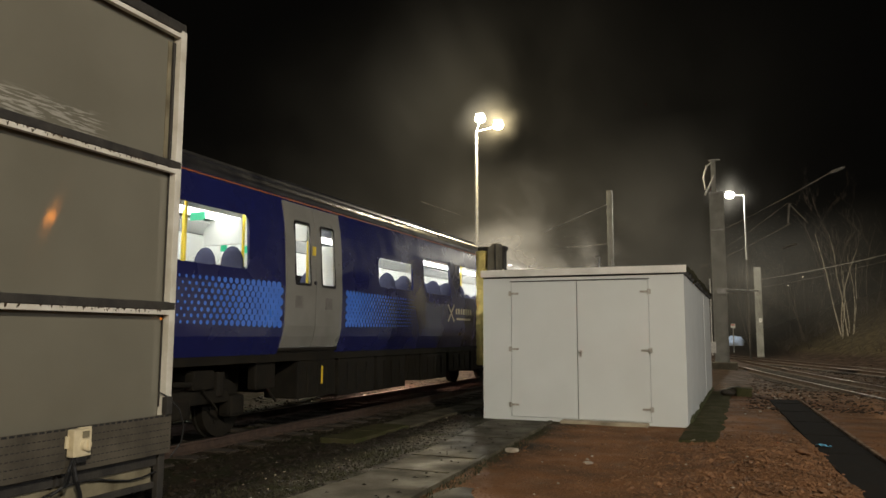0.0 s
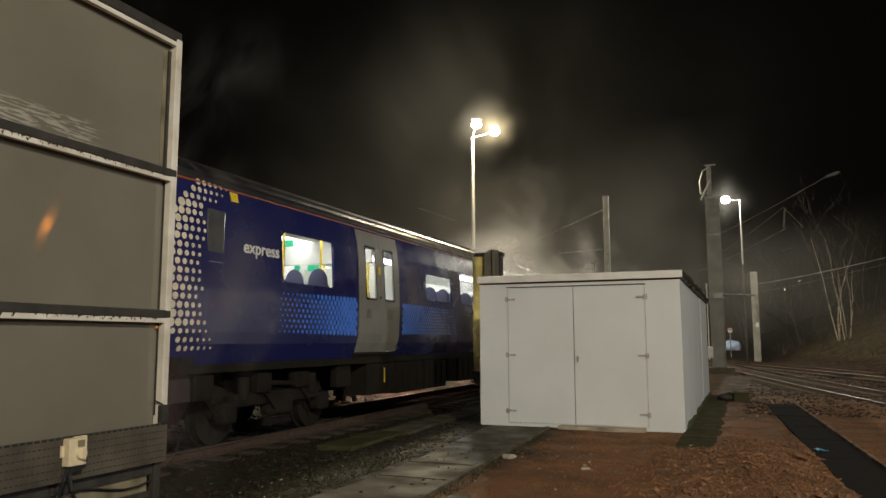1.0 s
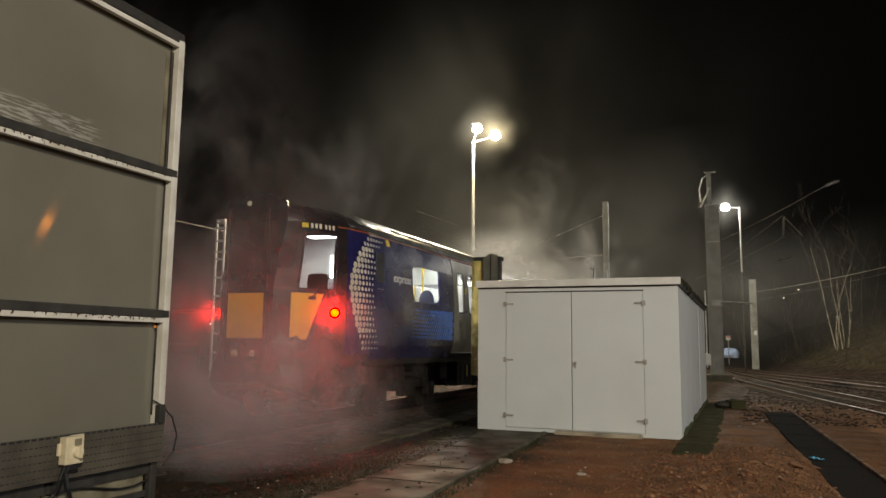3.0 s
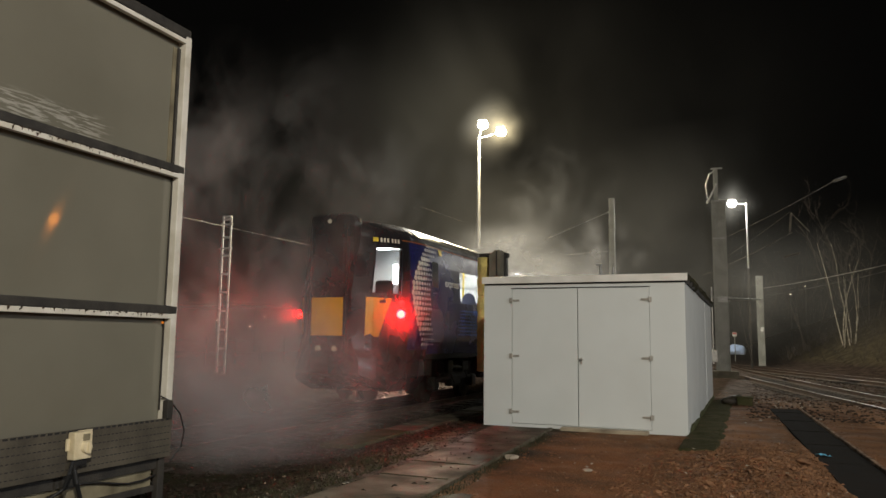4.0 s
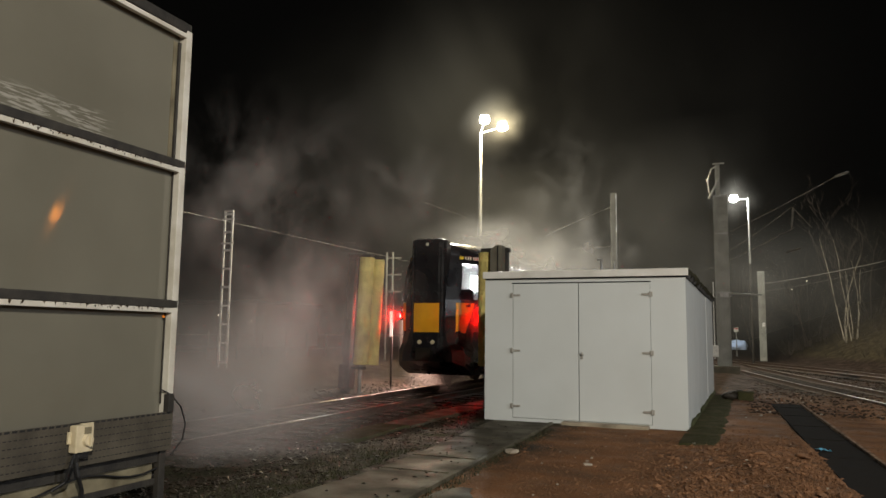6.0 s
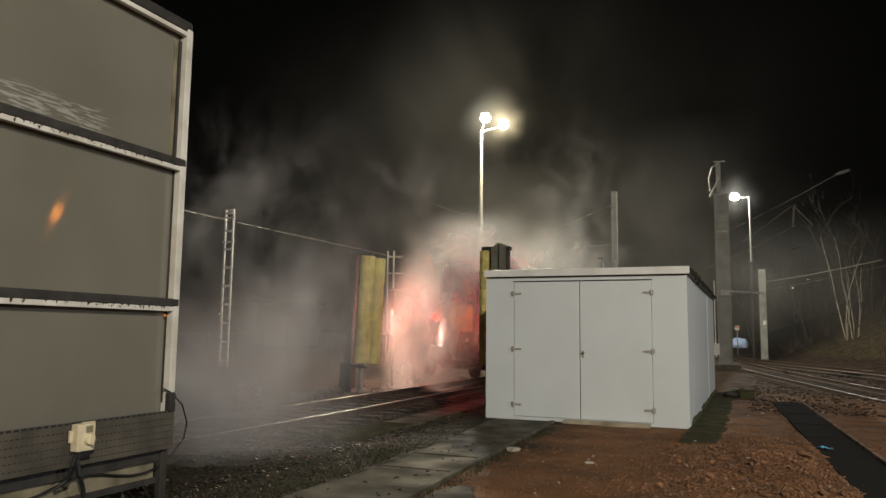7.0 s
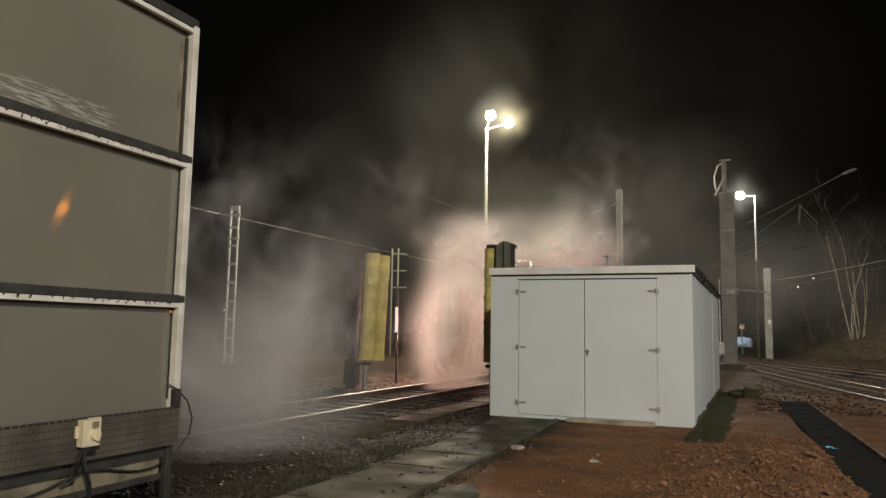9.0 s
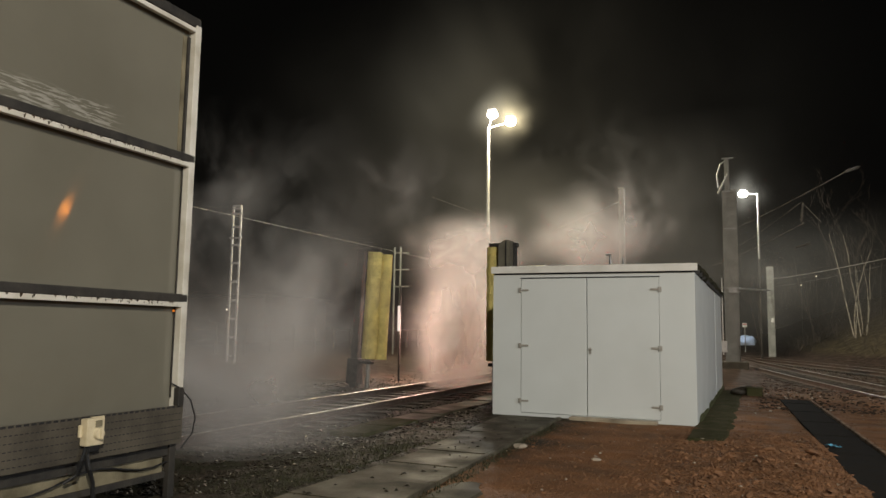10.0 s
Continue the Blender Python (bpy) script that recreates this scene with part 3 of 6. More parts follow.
def build_trackside_box():
    # Lidded box added to stand in for lumps of dark rubble.
    b = thing("rubble_box", "low dark box standing in for rubble behind the shed plinth", "box")
    bm = bmesh.new()
    box(bm, (-0.34, 20.6, 0.07), (0.36, 0.42, 0.20), 0.03)
    part("body", bm, M["moss"], b)
    bm = bmesh.new()
    box(bm, (-0.34, 20.6, 0.18), (0.40, 0.46, 0.03), 0.01)
    part("lid", bm, M["moss"], b)
    bm = bmesh.new()
    for k in range(3):
        bmesh.ops.create_icosphere(bm, subdivisions=2, radius=0.16, matrix=pose(-0.72 + 0.1 * k, 20.2 + 0.35 * k, 0.10, 20 * k, 0, 0) @ Matrix.Diagonal((1.2, 0.9, 0.7, 1)))
    for v in bm.verts:
        v.co += 0.05 * Vector(noise.noise_vector(v.co * 5))
    ob = part("rubble_stone", bm, M["stone_grey"])
    tagged(ob, "dark rubble stones against the low box", "stone", kind="stuff")


build_trackside_box()


# ---- wash-plant splash screen ----
SX = -5.052


def panel_material():
    m = material("frosted_grey_plastic_sheet", (0.172, 0.163, 0.128), 0.30, second=(0.142, 0.134, 0.104), scale=0.8, grain=0.12, fine=50, bump=0)
    nt = m.node_tree
    n, l = nt.nodes, nt.links
    bsdf = n["Principled BSDF"]
    base = bsdf.inputs["Base Color"].links[0].from_socket
    coord = n.new("ShaderNodeTexCoord")
    mp = n.new("ShaderNodeMapping")
    mp.inputs["Rotation"].default_value = (radians(-12), 0, 0)
    mp.inputs["Scale"].default_value = (1, 3.6, 34.0)
    l.new(coord.outputs["Object"], mp.inputs["Vector"])
    t = n.new("ShaderNodeTexNoise")
    t.inputs["Scale"].default_value, t.inputs["Detail"].default_value, t.inputs["Distortion"].default_value = 1.6, 8, 0.35
    l.new(mp.outputs[0], t.inputs["Vector"])
    sep = n.new("ShaderNodeSeparateXYZ")
    l.new(coord.outputs["Object"], sep.inputs[0])

    def window(sock, a, b, soft):
        up, dn, mul = n.new("ShaderNodeMapRange"), n.new("ShaderNodeMapRange"), n.new("ShaderNodeMath")
        up.inputs["From Min"].default_value, up.inputs["From Max"].default_value = a, a + soft
        dn.inputs["From Min"].default_value, dn.inputs["From Max"].default_value = b, b - soft
        for r in (up, dn):
            l.new(sock, r.inputs["Value"])
        mul.operation = "MULTIPLY"
        l.new(up.outputs[0], mul.inputs[0])
        l.new(dn.outputs[0], mul.inputs[1])
        return mul.outputs[0]

    a, b = window(sep.outputs["Y"], 3.3, 5.05, 0.3), window(sep.outputs["Z"], 3.04, 3.30, 0.08)
    both, scr, fin = n.new("ShaderNodeMath"), n.new("ShaderNodeMapRange"), n.new("ShaderNodeMath")
    both.operation = fin.operation = "MULTIPLY"
    l.new(a, both.inputs[0])
    l.new(b, both.inputs[1])
    scr.inputs["From Min"].default_value, scr.inputs["From Max"].default_value = 0.47, 0.60
    l.new(t.outputs["Fac"], scr.inputs["Value"])
    l.new(scr.outputs[0], fin.inputs[0])
    l.new(both.outputs[0], fin.inputs[1])
    mix = n.new("ShaderNodeMix")
    mix.data_type = "RGBA"
    mix.inputs["B"].default_value = (0.31, 0.30, 0.26, 1)
    l.new(base, mix.inputs["A"])
    l.new(fin.outputs[0], mix.inputs["Factor"])
    l.new(mix.outputs["Result"], bsdf.inputs["Base Color"])
    r = n.new("ShaderNodeMapRange")
    r.inputs["To Min"].default_value, r.inputs["To Max"].default_value = 0.046, 0.7
    # gloss smeared, its direction tuned so the lamp's streak fits the camera's view
    bsdf.inputs["Anisotropic"].default_value, bsdf.inputs["Anisotropic Rotation"].default_value = 0.97, 0.224
    l.new(fin.outputs[0], r.inputs["Value"])
    l.new(r.outputs[0], bsdf.inputs["Roughness"])
    return m


def build_screen():
    s = thing("splash_screen", "white steel-framed splash screen with frosted grey panels", "screen", pose(0, -0.06, 0))
    sheet = panel_material()
    yl, yr = -2.2, 5.73
    levels = (4.28, 3.06, 1.775, 0.79)
    for k in range(3):
        top, low = levels[k] - 0.06, levels[k + 1] + (0.0 if k < 2 else -0.05)
        for a, b in ((1.82, yr), (yl, 1.80)):
            bm = bmesh.new()
            box(bm, (SX - 0.035, (a + b) / 2, (top + low) / 2), (0.012, b - a, top - low + 0.06))
            part("panel", bm, sheet, s, "frosted grey plastic sheet with scuffs")
    for k, z in enumerate(levels[:3]):
        top = z - 0.076 if k else z - 0.012
        if k:
            # The ledge's dark colour holds both its grime and its shadow.
            bm = bmesh.new()
            box(bm, (SX + 0.02, (yl + 5.80) / 2, z - 0.038), (0.078, 5.80 - yl, 0.074), 0.012)
            for v in bm.verts:
                v.co.z += 0.004 * noise.noise((v.co.y * 7, v.co.x * 40, k))
            part("ledge", bm, M["grime"], s, "dark ledge of the frame, grime and shadow both in its colour")
        bm = bmesh.new()
        box(bm, (SX + 0.030, (yl + 5.74) / 2, top - 0.021), (0.05, 5.74 - yl, 0.042), 0.005)
        part("rail", bm, M["white_steel"], s, "white rail with rust spots")
        bm = bmesh.new()
        rng = random.Random(k + 3)
        for j in range(90 if k else 24):
            y = rng.uniform(1.9, 5.65)
            if k == 1 and rng.random() < 0.5:
                y = 4.6 + rng.gauss(0, 0.35)
            if k == 2 and rng.random() < 0.5:
                y = 5.0 + rng.gauss(0, 0.3)
            if y > 5.68:
                continue
            w, hh = rng.uniform(0.006, 0.028), rng.uniform(0.006, 0.032)
            z0 = top + 0.001 - (rng.uniform(0, 0.02) if rng.random() < 0.3 else 0)
            vs = []
            for q in range(7):
                t = q / 6
                vs.append(bm.verts.new((SX + 0.0565, y + w * (t - 0.5) + rng.uniform(-0.002, 0.002), z0 - hh * math.sin(math.pi * t) * rng.uniform(0.5, 1.0))))
            bm.faces.new(vs)
        tagged(part("rust_patch", bm, M["rust"], s, "rust and dirt runs on the rail"), kind="stuff")
    for y in (5.755, 1.80, -2.2):
        bm = bmesh.new()
        box(bm, (SX + 0.012, y + 0.012, 2.52), (0.09, 0.074, 3.56), 0.008)
        part("post", bm, M["white_steel"], s)
        bm = bmesh.new()
        box(bm, (SX - 0.01, y, 0.37), (0.06, 0.075, 0.78), 0.008)
        part("post_foot", bm, M["grime"], s, "dark rusted post foot")
    bm = bmesh.new()
    box(bm, (SX - 0.012, 5.715, 3.63), (0.02, 0.028, 1.10))
    box(bm, (SX - 0.016, 5.725, 1.95), (0.012, 0.012, 2.2))
    part("edge_seal", bm, M["grime"], s, "dark seal beside the post")
    bm = bmesh.new()
    box(bm, (SX - 0.024, 5.675, 3.63), (0.008, 0.045, 1.10))
    part("sheet_edge", bm, M["board"], s, "paler edge strip of the sheet")
    bm = bmesh.new()
    box(bm, (SX - 0.03, (yl + 5.8) / 2, levels[0] + 0.045), (0.17, 5.8 - yl, 0.10), 0.02)
    part("cap", bm, M["grime"], s, "dark capping along the top")
    # perforated tray with slots
    bm = bmesh.new()
    z0, z1 = 0.455, 0.785
    box(bm, (SX + 0.065, (yl + 5.80) / 2, (z0 + z1) / 2), (0.006, 5.80 - yl, z1 - z0))
    box(bm, (SX + 0.03, (yl + 5.80) / 2, z0), (0.075, 5.80 - yl, 0.006))
    part("cable_tray", bm, M["tray"], s, "galvanised perforated cable tray")
    bm = bmesh.new()
    for r in range(6):
        z = z1 - 0.02 - r * 0.055
        y = 2.6
        while y < 5.77:
            w, hh = (0.042, 0.016) if r == 0 else (0.026, 0.007)
            q = [bm.verts.new((SX + 0.0695, y, z)), bm.verts.new((SX + 0.0695, y + w, z)), bm.verts.new((SX + 0.0695, y + w, z + hh)), bm.verts.new((SX + 0.0695, y, z + hh))]
            bm.faces.new(q)
            y += 0.060 if r == 0 else 0.042
    tagged(part("perforation", bm, M["gap"], s, "rows of dark slots in the tray"), kind="stuff")
    bm = bmesh.new()
    box(bm, (SX - 0.03, (yl + 5.75) / 2, 0.40), (0.05, 5.75 - yl, 0.10))
    part("lower_rail", bm, M["grime"], s)
    bm = bmesh.new()
    box(bm, (SX - 0.06, (yl + 5.70) / 2, 0.275), (0.04, 5.70 - yl, 0.15), 0.01)
    part("kick_board", bm, M["board"], s, "pale stained board under the tray")
    bm = bmesh.new()
    box(bm, (SX - 0.05, (yl + 5.72) / 2, 0.18), (0.05, 5.72 - yl, 0.05))
    part("sill_rail", bm, M["grime"], s)
    # Small glowing ball for an orange spot of unknown source.
    bm = bmesh.new()
    bmesh.ops.create_uvsphere(bm, u_segments=10, v_segments=6, radius=0.012, matrix=pose(SX + 0.02, 5.67, 1.62))
    part("orange_dot", bm, M["spot_orange"], s, "small glowing orange dot beside the post")
    bm = bmesh.new()
    tube(bm, [(SX + 0.03, 5.68, 0.98), (SX + 0.07, 5.76, 0.93), (SX + 0.10, 5.86, 0.82), (SX + 0.10, 5.93, 0.66), (SX + 0.08, 5.92, 0.52), (SX + 0.05, 5.82, 0.40)], 0.007, 6)
    part("loose_cable", bm, M["cable"], s, "loose thin grey cable at the post")
    bm = bmesh.new()
    box(bm, (SX + 0.06, 5.75, 0.86), (0.06, 0.07, 0.16), 0.01)
    part("cable_clamp", bm, M["grime"], s)


build_screen()


def build_socket():
    s = thing("isolator_switch", "cream plastic isolator switch on the cable tray", "switch", pose(0, -0.045, 0.0))
    bm = bmesh.new()
    box(bm, (SX + 0.11, 4.765, 0.67), (0.075, 0.165, 0.205), 0.012)
    part("body", bm, M["cream"], s)
    bm = bmesh.new()
    box(bm, (SX + 0.085, 4.83, 0.76), (0.02, 0.12, 0.035), 0.004)
    box(bm, (SX + 0.085, 4.70, 0.68), (0.02, 0.08, 0.09), 0.004)
    part("mounting_lug", bm, M["cream"], s)
    bm = bmesh.new()
    rod(bm, (SX + 0.147, 4.785, 0.655), (SX + 0.175, 4.785, 0.655), 0.045, 0.04, 20)
    box(bm, (SX + 0.185, 4.785, 0.655), (0.03, 0.018, 0.085), 0.006)
    part("knob", bm, M["cream"], s, "round cream turn knob")
    bm = bmesh.new()
    box(bm, (SX + 0.152, 4.785, 0.73), (0.01, 0.06, 0.05), 0.004)
    part("label_plate", bm, M["board"], s, "worn grey label plate")
    bm = bmesh.new()
    box(bm, (SX + 0.10, 4.78, 0.545), (0.05, 0.10, 0.06), 0.01)
    part("gland", bm, M["cable"], s)
    bm = bmesh.new()
    tube(bm, [(SX + 0.10, 4.74, 0.56), (SX + 0.14, 4.70, 0.50), (SX + 0.15, 4.72, 0.40), (SX + 0.12, 4.79, 0.28), (SX + 0.10, 4.82, 0.14), (SX + 0.14, 4.80, 0.03)], 0.016, 8)
    tube(bm, [(SX + 0.10, 4.72, 0.56), (SX + 0.13, 4.66, 0.47), (SX + 0.09, 4.66, 0.36), (SX + 0.03, 4.60, 0.30)], 0.012, 8)
    part("cable", bm, M["cable"], s, "thick black supply cable")
    # Dark tube in place of the cable shadows on the board.
    c = thing("cable_shadow_tube", "dark tube standing in for cable shadows on the kick board", "cable")
    bm = bmesh.new()
    tube(bm, [(SX + 0.0, 2.2 + 0.15 * k, 0.27 + 0.045 * math.sin(k * 0.8) + 0.002 * k) for k in range(24)], 0.008, 6)
    part("core", bm, M["cable"], c)


build_socket()


# ---- main track ----
def rail_mesh(pts, name, parent, head="rail_top"):
    """A flat-bottom rail swept along points at rail-top height."""
    prof = [(-0.07, -0.16), (0.07, -0.16), (0.07, -0.145), (0.012, -0.12), (0.012, -0.05), (0.036, -0.035), (0.036, -0.006), (0.026, 0.0), (-0.026, 0.0), (-0.036, -0.006), (-0.036, -0.035), (-0.012, -0.05), (-0.012, -0.12), (-0.07, -0.145)]
    bm = bmesh.new()
    last = None
    for k, p in enumerate(pts):
        d = (Vector(pts[min(k + 1, len(pts) - 1)]) - Vector(pts[max(k - 1, 0)])).normalized()
        side = Vector((d.y, -d.x, 0)).normalized()
        ring = [bm.verts.new(Vector(p) + side * u + Vector((0, 0, v))) for u, v in prof]
        if last:
            for j in range(len(prof)):
                f = bm.faces.new((last[j], last[(j + 1) % len(prof)], ring[(j + 1) % len(prof)], ring[j]))
                f.material_index = 1 if j in (6, 7, 8) else 0
        last = ring
    return part(name, bm, [M["rail_side"], M[head]], parent)


def build_track(label, centre, y0, y1, step, z=0.0, gauge=1.505, head="rail_top"):
    t = thing("railway_track", label, "track", kind="structure")
    ys = np.arange(y0, y1 + 0.01, step)
    for s in (-gauge / 2, gauge / 2):
        pts = []
        for y in ys:
            slope = (centre(y + 0.1) - centre(y - 0.1)) / 0.2
            nrm = Vector((1, -slope, 0)).normalized()
            p = Vector((centre(y), y, z)) + nrm * s
            pts.append((p.x, p.y, p.z))
        rail_mesh(pts, "rail", t, head)
    me = None
    y = y0
    k = 0
    while y < y1:
        if me is None:
            bm = bmesh.new()
            box(bm, (0, 0, 0), (2.5, 0.25, 0.14), 0.012)
            ob = part("sleeper", bm, M["sleeper"], t)
            me = ob.data
        else:
            ob = new("sleeper", me)
            ob.parent = t
        slope = (centre(y + 0.1) - centre(y - 0.1)) / 0.2
        ob.matrix_basis = pose(centre(y), y, z - 0.215, 0, 0, math.degrees(-math.atan(slope)) + 0.8 * math.sin(k * 1.7))
        y += 0.65
        k += 1
    return t


build_track("straight wet railway track through the wash", lambda y: TRACK_X, -20, 90, 2.0)
build_track("curving junction track with worn rails", lambda y: 3.45 - 0.205 * (y - 20.3) + 0.0010 * (y - 20.3) ** 2, 12, 75, 1.5, 0.06, head="rail_worn")
build_track("diverging junction track on dark sleepers", lambda y: 6.2 - 0.30 * (y - 31) - 0.0005 * (y - 31) ** 2, 22, 62, 1.5, 0.07, head="rail_worn")


def build_track_edge():
    e = thing("trackside_kerb", "wet concrete kerb strip along the track", "kerb", kind="structure")
    for k in range(13):
        bm = bmesh.new()
        box(bm, (-6.05 + 0.01 * math.sin(k * 4), 11.0 + k * 1.0, -0.135 + 0.008 * math.sin(k * 2.3)), (0.60, 0.98, 0.10), 0.015)
        # First two stones take a darker colour so the near end shows less.
        part("kerb_stone", bm, M["moss"] if k < 2 else M["concrete"], e)


build_track_edge()


# ---- train ----
SPEED, START = 2.53, 4.62
PROFILE = ((0.40, 1.02), (0.70, 1.22), (1.00, 1.20), (1.18, 1.235), (1.28, 1.268), (1.45, 1.326), (1.62, 1.358), (2.20, 1.37), (2.40, 1.365), (3.00, 1.335), (3.22, 1.315), (3.45, 1.275), (3.60, 1.245), (3.67, 1.225))
ROOF = ((1.225, 3.67), (1.16, 3.80), (1.03, 3.93), (0.80, 4.05), (0.50, 4.13), (0.20, 4.17), (0.0, 4.18))


def half_width(z):
    return float(np.interp(z, [p[0] for p in PROFILE], [p[1] for p in PROFILE]))


def taper(y):
    return float(np.interp(y, [-0.95, -0.65, -0.30, 0.0, 0.30, 0.60, 0.90, 1.25], [0.375, 0.61, 0.755, 0.855, 0.925, 0.965, 0.99, 1.0]))


def bumper(y):
    """The skirt under the cab is blunter than the cab above it."""
    return float(np.interp(y, [-0.95, -0.65, -0.30, 0.0, 0.30, 0.60, 0.90, 1.25], [0.60, 0.80, 0.90, 0.945, 0.97, 0.985, 0.995, 1.0]))


def side_x(y, z):
    return half_width(z) * taper(y)


def disc_pattern(name, discs, mat, train, label, sides=(1,)):
    bm = bmesh.new()
    for y, z, r in discs:
        for sgn in sides:
            vs = []
            for k in range(12):
                a = 2 * math.pi * k / 12
                yy, zz = y + r * math.cos(a), z + r * math.sin(a)
                vs.append(bm.verts.new((sgn * (side_x(yy, zz) + 0.004), yy, zz)))
            bm.faces.new(vs if sgn > 0 else vs[::-1])
    return tagged(part(name, bm, mat, train, label), kind="stuff")


def rounded_rect(a, b, c, d, r, n=5):
    out = []
    for cx, cy, s in ((b - r, d - r, 0), (a + r, d - r, 90), (a + r, c + r, 180), (b - r, c + r, 270)):
        for k in range(n + 1):
            t = radians(s + 90 * k / n)
            out.append((cx + r * math.cos(t), cy + r * math.sin(t)))
    return out


def build_train():
    train = thing("train", "dark blue electric multiple-unit train with lit windows", "train", pose(TRACK_X, START, 0))
    L = 23.0
    wins = [(3.08, 4.70, 2.40, 3.22), (8.79, 10.45, 2.40, 3.00), (11.03, 12.65, 2.40, 3.22), (13.30, 14.92, 2.40, 3.22), (18.1, 19.7, 2.40, 3.22), (20.2, 21.8, 2.40, 3.22)]
    doors = [(5.60, 7.36), (15.45, 17.21)]
    ys = sorted({1.25, L} | {v for w in wins for v in w[:2]} | {v for d in doors for v in d})
    zs = [1.18, 1.28, 1.45, 1.62, 1.9, 2.20, 2.40, 2.7, 3.00, 3.22, 3.45, 3.60, 3.67]
    for sgn in (1, -1):
        bm = bmesh.new()
        grid = {(y, z): bm.verts.new((sgn * half_width(z), y, z)) for y in ys for z in zs}
        for ya, yb in zip(ys, ys[1:]):
            for za, zb in zip(zs, zs[1:]):
                my, mz = (ya + yb) / 2, (za + zb) / 2
                if any(w[0] < my < w[1] and w[2] < mz < w[3] for w in wins) or any(d[0] < my < d[1] and mz < 3.60 for d in doors):
                    continue
                q = [grid[ya, za], grid[yb, za], grid[yb, zb], grid[ya, zb]]
                bm.faces.new(q if sgn > 0 else q[::-1])
        thicken(bm, 0.05)
        part("body_side", bm, M["blue"], train, smooth=False)
        for a, b, c, d in wins:
            bm = bmesh.new()
            inner = rounded_rect(a + 0.012, b - 0.012, c + 0.012, d - 0.012, 0.13)
            outer = rounded_rect(a - 0.03, b + 0.03, c - 0.03, d + 0.03, 0.16)
            va = [bm.verts.new((sgn * (half_width(z) + 0.004), y, z)) for y, z in inner]
            vb = [bm.verts.new((sgn * (half_width(z) + 0.004), y, z)) for y, z in outer]
            for k in range(len(va)):
                j = (k + 1) % len(va)
                q = (va[k], va[j], vb[j], vb[k])
                bm.faces.new(q[::-1] if sgn > 0 else q)
            win = part("window", bm, M["blue"], train, "window with rounded corners")
            bm = bmesh.new()
            bm.faces.new([bm.verts.new((sgn * (half_width(z) - 0.012), y, z)) for y, z in ((a, c), (b, c), (b, d), (a, d))])
            thicken(bm, 0.008)
            pane = part("pane", bm, M["glass"], win, "clear lit window pane")
            pane.visible_shadow = False
        for a, b in doors:
            mid = (a + b) / 2
            for k, (ya, yb, wa, wb) in enumerate(((a + 0.012, mid - 0.006, a + 0.26, mid - 0.16), (mid + 0.006, b - 0.012, mid + 0.17, b - 0.25))):
                bm = bmesh.new()
                yy = [ya, wa, wb, yb]
                zz = [1.28, 1.45, 1.62, 2.0, 2.28, 2.7, 3.0, 3.31, 3.50, 3.60]
                # plug doors sit a little proud, with a rounded lower edge
                grid = {(i, z): bm.verts.new((sgn * (half_width(z) + 0.014), yy[i], z)) for i in range(4) for z in zz}
                for i in range(3):
                    for za, zb in zip(zz, zz[1:]):
                        if i == 1 and 2.28 <= za < 3.31:
                            continue
                        q = [grid[i, za], grid[i + 1, za], grid[i + 1, zb], grid[i, zb]]
                        bm.faces.new(q if sgn > 0 else q[::-1])
                thicken(bm, 0.045)
                leaf = part("door", bm, M["door"], train, "grey sliding door leaf")
                bm = bmesh.new()
                g = 0.028
                va = [bm.verts.new((sgn * (half_width(z) + 0.019), y, z)) for y, z in rounded_rect(wa + g, wb - g, 2.28 + g, 3.31 - g, 0.04, 3)]
                vb = [bm.verts.new((sgn * (half_width(z) + 0.019), y, z)) for y, z in rounded_rect(wa - 0.012, wb + 0.012, 2.268, 3.322, 0.05, 3)]
                for j in range(len(va)):
                    q = (va[j], va[(j + 1) % len(va)], vb[(j + 1) % len(va)], vb[j])
                    bm.faces.new(q[::-1] if sgn > 0 else q)
                part("window_seal", bm, M["black"], leaf, "black rubber window seal")
                bm = bmesh.new()
                bm.faces.new([bm.verts.new((sgn * (half_width(z) - 0.005), y, z)) for y, z in ((wa, 2.28), (wb, 2.28), (wb, 3.31), (wa, 3.31))])
                pane = part("pane", bm, M["glass"], leaf)
                pane.visible_shadow = False
            bm = bmesh.new()
            box(bm, (sgn * 1.371, mid - 0.07, 2.86), (0.012, 0.10, 0.15), 0.004)
            part("door_notice", bm, M["pole"], train, "small yellow door notice")
            bm = bmesh.new()
            rod(bm, (sgn * 1.37, mid - 0.03, 2.33), (sgn * 1.40, mid - 0.03, 2.33), 0.035, 0.03, 14)
            part("door_button", bm, M["black"], train)
            for off in (-0.5, 0.42):
                bm = bmesh.new()
                box(bm, (sgn * (half_width(2.0) + 0.012), mid + off, 2.0), (0.012, 0.22, 0.20), 0.01)
                part("door_sticker", bm, M["notice"], train, "faint grey door notice")
            bm = bmesh.new()
            box(bm, (sgn * 1.22, mid, 1.245), (0.12, b - a, 0.05), 0.008)
            part("door_step", bm, M["under"], train)
        bm = bmesh.new()
        q = [bm.verts.new((sgn * (side_x(y, 3.645) + 0.006), y, z)) for y, z in ((1.26, 3.634), (L, 3.634), (L, 3.656), (1.26, 3.656))]
        bm.faces.new(q)
        part("cantrail_stripe", bm, M["orange"], train, "thin orange stripe under the roof")
        bm = bmesh.new()
        box(bm, (sgn * 1.335, 1.50, 2.80), (0.03, 0.36, 0.98), 0.02)
        cab = part("cab_door_window", bm, M["cab_glass"], train, "dark cab door window")
        bm = bmesh.new()
        box(bm, (sgn * 1.352, 1.50, 2.56), (0.01, 0.30, 0.02))
        part("handrail", bm, M["galv"], cab)
